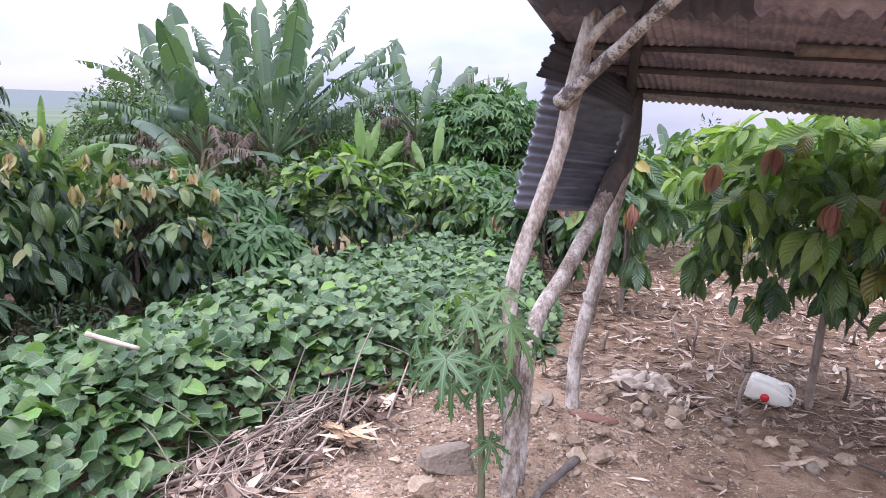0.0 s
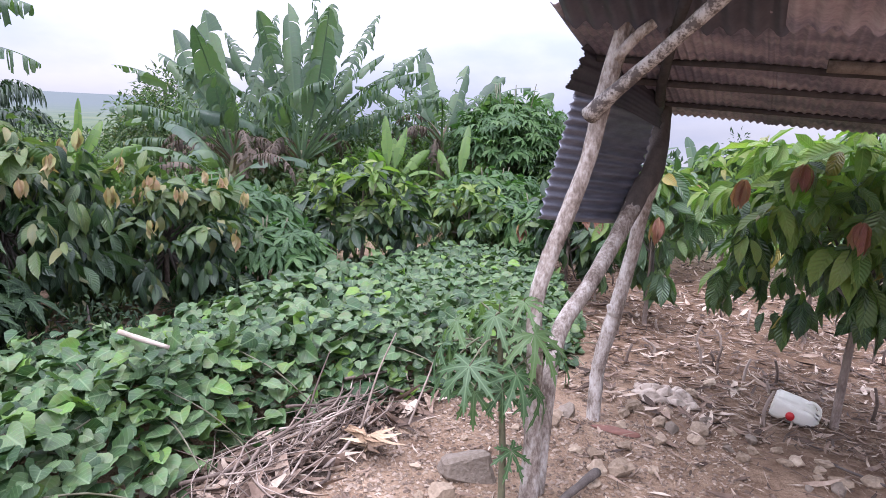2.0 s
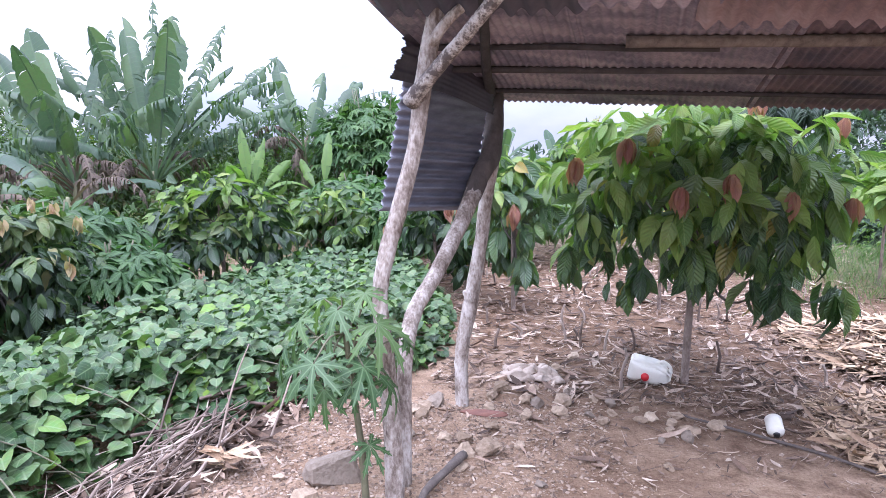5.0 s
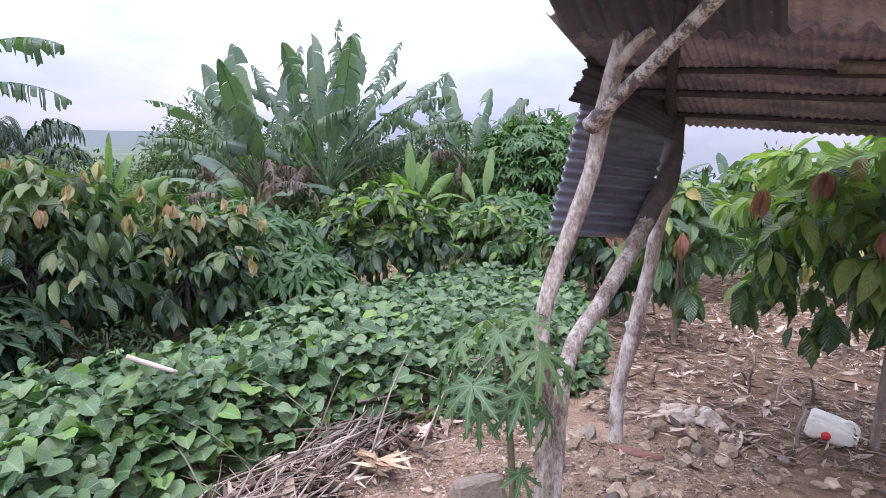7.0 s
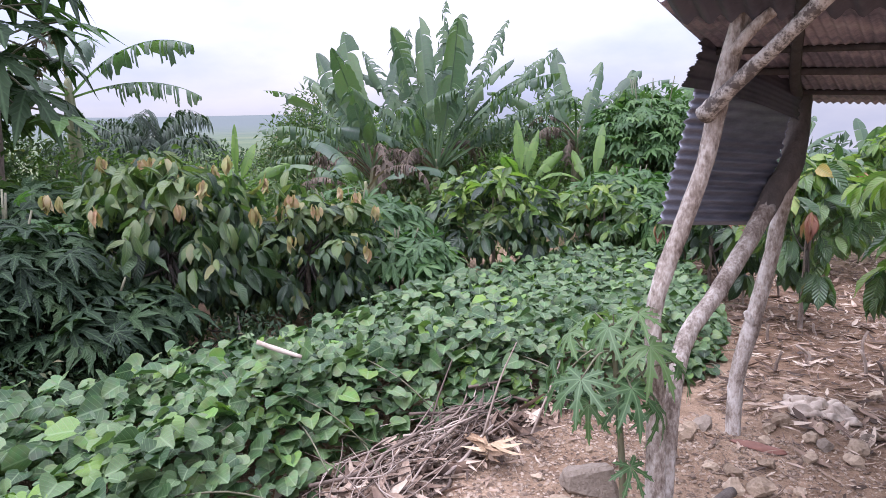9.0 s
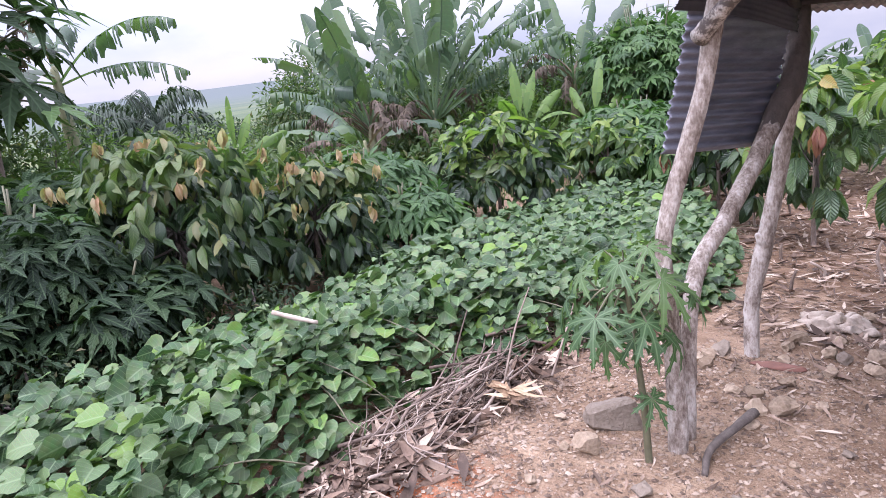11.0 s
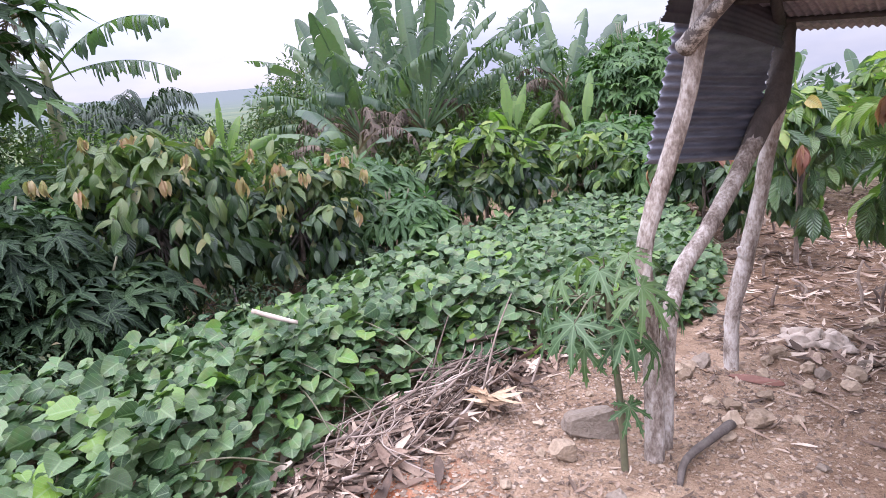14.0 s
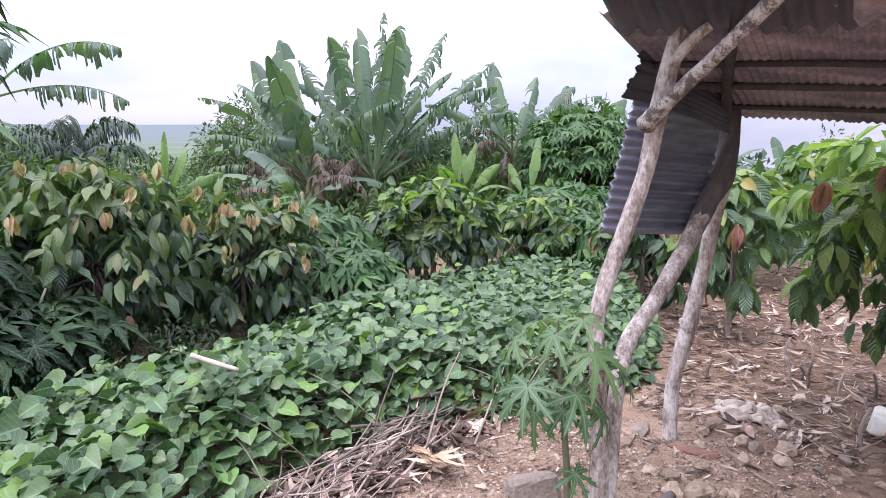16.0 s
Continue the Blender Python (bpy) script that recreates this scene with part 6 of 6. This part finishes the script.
def build_clay():
    bm = stone_mesh(44, 0.15, 0.05, 0.018, cuts=3)
    ob = part("clay_shard", bm, CLAY, None)
    ob.matrix_world = pose(0.93, 3.33, land_height(0.93, 3.33) + 0.012, 0, 0, -12)
    tagged(ob, "flat reddish clay shard at the post's foot", "shard")
    v, f = tube([(0.52, 2.28, land_height(0.52, 2.28) + 0.005), (0.55, 2.42, land_height(0.55, 2.42) + 0.035), (0.66, 2.60, land_height(0.66, 2.6) + 0.045), (0.75, 2.74, land_height(0.75, 2.74) + 0.06)], [0.012, 0.016, 0.018, 0.022], 8, 5, 0.2, 5)
    tagged(link_mesh("branch", v, f, BARK_DARK), "short dark broken branch lying on the soil", "branch")
    v, f = tube([(-1.27, 2.43, 0.685), (-1.18, 2.46, 0.645), (-1.09, 2.50, 0.605)], [0.011, 0.012, 0.009], 7, 4, 0.1, 6)
    tagged(link_mesh("pale_stick", v, f, CLOTH), "pale dry stick lying on the vine leaves", "stick")
    g = land_height
    v, f = tube([(2.05, 3.35, g(2.05, 3.35) + 0.02), (2.35, 3.05, g(2.35, 3.05) + 0.025), (2.6, 2.75, g(2.6, 2.75) + 0.02), (2.8, 2.45, g(2.8, 2.45) + 0.02), (2.86, 2.2, g(2.86, 2.2) + 0.02)], [0.006, 0.008, 0.008, 0.006, 0.004], 7, 5, 0.2, 7)
    tagged(link_mesh("branch", v, f, BARK_DARK), "long thin dry branch lying across the soil", "branch")


build_clay()


def bent_strip(rng, length, width):
    """A dry curled strip about the origin, lying along y, with blunt torn ends."""
    n = 3
    curl, twist, roll = rng.uniform(-0.12, 0.22), rng.normal(0, 0.7), rng.uniform(0.05, 0.6)
    bend = rng.normal(0, 0.18)
    end = rng.uniform(0.25, 0.8, 2) if width < 0.09 else rng.uniform(0.02, 0.35, 2)
    v, uv, f = [], [], []
    for i in range(n + 1):
        t = i / n
        w = width * 0.5 * (end[0] + (1 - end[0]) * min(1, t * 3.5)) * (end[1] + (1 - end[1]) * min(1, (1 - t) * 2.2)) * rng.uniform(0.8, 1.15)
        z = curl * length * (t - 0.5) ** 2 * 1.3
        a = twist * (t - 0.5)
        for s in (-1, 0, 1):
            c, h = s * w, abs(s) * w * roll
            v.append((c * math.cos(a) - h * math.sin(a) + bend * length * (t - 0.5) ** 2, (t - 0.5) * length + s * w * rng.normal(0, 0.25), z + c * math.sin(a) + h * math.cos(a)))
            uv.append((0.5 + s * 0.5, t))
    for i in range(n):
        for c in (0, 1):
            q = i * 3 + c
            f.append((q, q + 1, q + 4, q + 3))
    return np.array(v), f, np.array(uv)


STRIPS = [bent_strip(np.random.RandomState(200 + k), 1.0, w) for k, w in enumerate((0.06, 0.08, 0.11, 0.15, 0.20, 0.26, 0.035, 0.03))]


def strew(name, label, category, count, where, size, material, seed, wide=(0, 8), tilt=0.35, lift=0.012, heap=None, apart=0):
    """Loose dry strips strewn over the ground; apart: how many of the uppermost are pieces of their own."""
    rng = np.random.RandomState(seed)
    pos, ht = [], []
    while len(pos) < count:
        p = where(rng)
        if p is None:
            continue
        x, y = p
        h = heap(x, y) * rng.rand() ** 0.7 if heap else 0.0
        ht.append(h - 0.05 * y)
        pos.append((x, y, land_height(x, y) + lift + h + 0.012 * rng.rand()))
    pos = np.array(pos)
    a = rng.rand(count) * 6.283
    d = np.stack([np.cos(a), np.sin(a), rng.normal(0, tilt, count) * 0.6], -1)
    rot = frames(d, np.array([0, 0, 1.0]) + rng.normal(0, tilt, (count, 3)))
    sz = rng.uniform(size[0], size[1], count) * rng.choice([0.6, 0.8, 1.0, 1.25], count)
    pick = rng.randint(wide[0], wide[1], count)
    rest = np.ones(count, bool)
    if apart:
        owner = thing(name, label, category)
        top = np.argsort(-np.array(ht))[:apart]
        rest[top] = False
        meshes = {}
        for i in top:
            k = pick[i]
            if k not in meshes:
                v, f, uv = STRIPS[k]
                ob = link_mesh("husk", v, f, material, owner, uv)
                meshes[k] = ob.data
            else:
                ob = new("husk", meshes[k])
                ob.parent = owner
            ob.matrix_local = Matrix.Translation(pos[i]) @ Matrix(rot[i].tolist()).to_4x4() @ Matrix.Scale(sz[i], 4)
    v, f, uv = joined([place(STRIPS[k], pos[rest & (pick == k)], rot[rest & (pick == k)], sz[rest & (pick == k)]) for k in range(8) if (rest & (pick == k)).any()])
    if apart:
        return tagged(link_mesh("loose_litter", v, f, material, owner, uv), kind="stuff")
    return tagged(link_mesh(name, v, f, material, None, uv), label, category, kind="stuff")


def field(rng):
    x, y = rng.uniform(0.7, 9.0), 2.7 + 8.6 * rng.rand() ** 1.35
    if inside(BED, x, y) and rng.rand() < 0.85:
        return None
    bare = x < 3.2 and y < 3.75 - 0.25 * (x - 1)
    if bare and rng.rand() < 0.88:
        return None
    if x < 0.95 and y > 4.3 or (x > 5.6 and y < 9 and rng.rand() < 0.7):
        return None
    return x, y


def pile(x, y):
    return max(0.0, 0.34 - 0.27 * math.hypot((x - 4.6) / 0.85, (y - 4.5) / 1.0)) + max(0.0, 0.12 - 0.12 * math.hypot((x - 3.40) / 0.65, (y - 2.85) / 0.75))


def around(cx, cy, rx, ry):
    def f(rng):
        a, q = rng.rand() * 6.283, math.sqrt(rng.rand())
        return cx + rx * q * math.cos(a), cy + ry * q * math.sin(a)
    return f


strew("corn_litter", "strewn dry corn husks, leaves and stalk bits covering the soil", "husk litter", 24000, field, (0.04, 0.155), HUSK, 301, (0, 8))
strew("corn_litter", "small dry scraps and broken stalks between the husks", "husk litter", 9000, field, (0.02, 0.08), HUSK, 306, (2, 8), 0.3, 0.006)
strew("corn_husk_heap", "heap of pale dry corn husks and leaves", "husk heap", 5200, around(4.6, 4.5, 0.95, 1.1), (0.14, 0.36), HUSK_PALE, 302, (0, 4), 0.26, 0.02, pile, 300)
strew("corn_husk_heap", "heap of curled dry corn husks beside the shed's thin pole", "husk heap", 2600, around(3.40, 2.85, 0.72, 0.85), (0.12, 0.26), HUSK_PALE, 303, (0, 4), 0.34, 0.02, pile, 300)
strew("dry_litter", "scattered dry leaf scraps and straw on bare soil", "litter", 1900, lambda r: (r.uniform(-1.0, 3.2), r.uniform(1.4, 3.9)), (0.015, 0.08), HUSK, 304, (0, 8), 0.2, 0.006)
strew("leaf_mould", "dry brown leaf litter under the vine edge", "litter", 1500, lambda r: (lambda t: (-0.90 + 0.72 * t + r.normal(0, 0.10), 1.5 + 2.0 * t + r.normal(0, 0.12)))(r.rand()), (0.09, 0.24), HUSK, 305, (1, 7), 0.45, 0.015)


strew("dead_leaves", "large curled dead brown leaves at the brush pile's foot", "litter", 90, around(-0.66, 2.25, 0.18, 0.36), (0.10, 0.19), HUSK, 307, (3, 6), 0.5, 0.03)


def gravel():
    rng = np.random.RandomState(9)
    sets, tpl = [], []
    for k in range(5):
        bm = bmesh.new()
        bmesh.ops.create_uvsphere(bm, u_segments=5, v_segments=2, radius=1)
        r2 = np.random.RandomState(60 + k)
        v = np.array([tuple(q.co) for q in bm.verts]) * (0.5 + 0.8 * r2.rand(len(bm.verts), 1)) * [1.2, 0.9, 0.6]
        f = [tuple(q.index for q in fc.verts) for fc in bm.faces]
        tpl.append((v, f, np.zeros((len(v), 2))))
        bm.free()
    n = 28000
    pos = []
    while len(pos) < n:
        x, y = (rng.uniform(-1.1, 4.0), 1.0 + 3.6 * rng.rand()) if rng.rand() < 0.45 else (rng.uniform(-0.9, 1.6), rng.uniform(1.6, 3.5))
        if inside(BED, x, y):
            continue
        d = 0.35 + 0.65 * (noise.noise((x * 1.3, y * 1.3, 7)) > 0) + (0.6 if x < 1.2 else 0)
        if rng.rand() > d * 0.7:
            continue
        pos.append((x, y, land_height(x, y) + 0.003))
    pos = np.array(pos)
    sz = 0.0025 + 0.013 * rng.rand(n) ** 4
    rot = frames(rng.normal(0, 1, (n, 3)) * [1, 1, 0.15], np.tile([0, 0, 1.0], (n, 1)))
    pick = rng.randint(0, 5, n)
    v, f, uv = joined([place(tpl[k], pos[pick == k], rot[pick == k], sz[pick == k]) for k in range(5)])
    ob = link_mesh("gravel", v, f, PEBBLE, None, uv, smooth=False)
    tagged(ob, "scattered pale gravel and clods on the soil", "gravel", kind="stuff")


gravel()


def brush_pile():
    at = (-0.45, 2.45, land_height(-0.45, 2.45))
    heap = thing("brush_pile", "heap of thin dry sticks and stalks beside the vines", "brush pile", at=at)
    rng = np.random.RandomState(31)
    for k in range(120):
        t = rng.rand()
        cx, cy = -0.64 + 0.30 * t + rng.normal(0, 0.07), 2.0 + 1.30 * t + rng.normal(0, 0.08)
        head = radians(rng.normal(78, 13) if k % 7 else rng.uniform(0, 180))
        ln = rng.uniform(0.2, 0.58)
        d = np.array([math.cos(head), math.sin(head)])
        pts = []
        lift = 0.015 + 0.15 * rng.rand() ** 1.4
        slope = rng.normal(0.05, 0.12)
        bow = rng.normal(0, 0.05)
        for q in (-0.5, -0.15, 0.2, 0.5):
            x, y = cx + d[0] * ln * q + d[1] * bow * (1 - 4 * q * q) + rng.normal(0, 0.012), cy + d[1] * ln * q - d[0] * bow * (1 - 4 * q * q) + rng.normal(0, 0.012)
            pts.append((x - at[0], y - at[1], land_height(x, y) + lift + max(-lift * 0.8, slope * ln * q) - at[2]))
        r = rng.choice([0.002, 0.0025, 0.003, 0.0035, 0.005, 0.008])
        rod("stick", pts, [r, r * 0.95, r * 0.85, r * 0.5], STICK, heap, 6, 3, 0.2, k)
    # two taller twigs that stand out of the heap
    for k, pts in enumerate([[(-0.32, 2.75, 0.2), (-0.28, 2.92, 0.40), (-0.22, 3.05, 0.56)], [(-0.56, 2.6, 0.18), (-0.55, 2.8, 0.34), (-0.52, 2.95, 0.48)], [(-0.12, 2.9, 0.16), (-0.05, 3.1, 0.35), (-0.02, 3.2, 0.44)]]):
        rod("stick", [tuple(np.array(p) - at) for p in pts], [0.006, 0.005, 0.003], STICK, heap, 6, 3, 0.2, 300 + k)


brush_pile()


def husk_bunch():
    at = (-0.27, 2.62, land_height(-0.27, 2.62) + 0.03)
    bunch = thing("corn_husk_bunch", "bunch of pale dry corn husks lying on the soil", "corn husk", at=at)
    rng = np.random.RandomState(41)
    for k in range(22):
        a = radians(-70 + 260 * rng.rand())
        v, f, uv = STRIPS[rng.choice([3, 4, 5])]
        ob = link_mesh("husk", v, f, HUSK_PALE, bunch, uv)
        m = frames(np.array([math.cos(a), math.sin(a), rng.normal(0, 0.18)]), np.array([0, -0.3, 1.0]) + rng.normal(0, 0.3, 3))
        q = 0.09 * rng.rand() + 0.02
        ob.matrix_local = Matrix.Translation((math.cos(a) * q, math.sin(a) * q, 0.02 + 0.05 * rng.rand())) @ Matrix(m.tolist()).to_4x4() @ Matrix.Scale(0.11 + 0.07 * rng.rand(), 4)


husk_bunch()


def grass(name, label, count, where, size, seed, material=GRASS):
    rng = np.random.RandomState(seed)
    pos = []
    while len(pos) < count:
        p = where(rng)
        if p is None:
            continue
        pos.append((*p, land_height(*p) - 0.01))
    pos = np.array(pos)
    a = rng.rand(count) * 6.283
    d = np.stack([np.cos(a) * 0.45, np.sin(a) * 0.45, np.ones(count)], -1)
    rot = frames(d, np.stack([np.cos(a), np.sin(a), np.full(count, 0.2)], -1) * -1)
    v, f, uv = place(BLADE, pos, rot, rng.uniform(size[0], size[1], count))
    tagged(link_mesh(name, v, f, material, None, uv), label, "grass", kind="stuff")


def meadow(rng):
    x, y = rng.uniform(4.9, 10), rng.uniform(3.2, 10.5)
    if x < 5.5 + 0.10 * (y - 4) and rng.rand() < 0.85:
        return None
    return x, y


grass("grass", "tall bright green grass beside the field", 15000, meadow, (0.16, 0.42), 401)
# grass behind the wall, darkened in colour for the shade there
grass("grass", "tangled weeds and grass behind the shed wall, coloured as in shade", 9000, around(4.75, 1.75, 1.2, 1.4), (0.25, 0.65), 402, GRASS_SHADED)
grass("grass", "short tufts of grass at the field's edge", 500, around(4.15, 3.2, 0.5, 0.5), (0.08, 0.2), 403)
grass("grass", "weeds under the far bushes", 3000, lambda r: (r.uniform(-6.5, 0.5), r.uniform(4.5, 10.5)), (0.2, 0.5), 404)


def stubble():
    rng = np.random.RandomState(51)
    g = land_height
    for k in range(60):
        x, y = rng.uniform(1.1, 5.2), rng.uniform(3.7, 9.0)
        h = rng.uniform(0.08, 0.24)
        v, f = tube([(x, y, g(x, y) - 0.02), (x + rng.normal(0, 0.015), y, g(x, y) + h * 0.5), (x + rng.normal(0, 0.03), y, g(x, y) + h)], [0.012, 0.011, 0.009], 6, 2, 0.2, k)
        tagged(link_mesh("corn_stub", v, f, STICK), "short dry cut corn stalk standing in the field", "corn stalk", "cut corn stalks")


stubble()
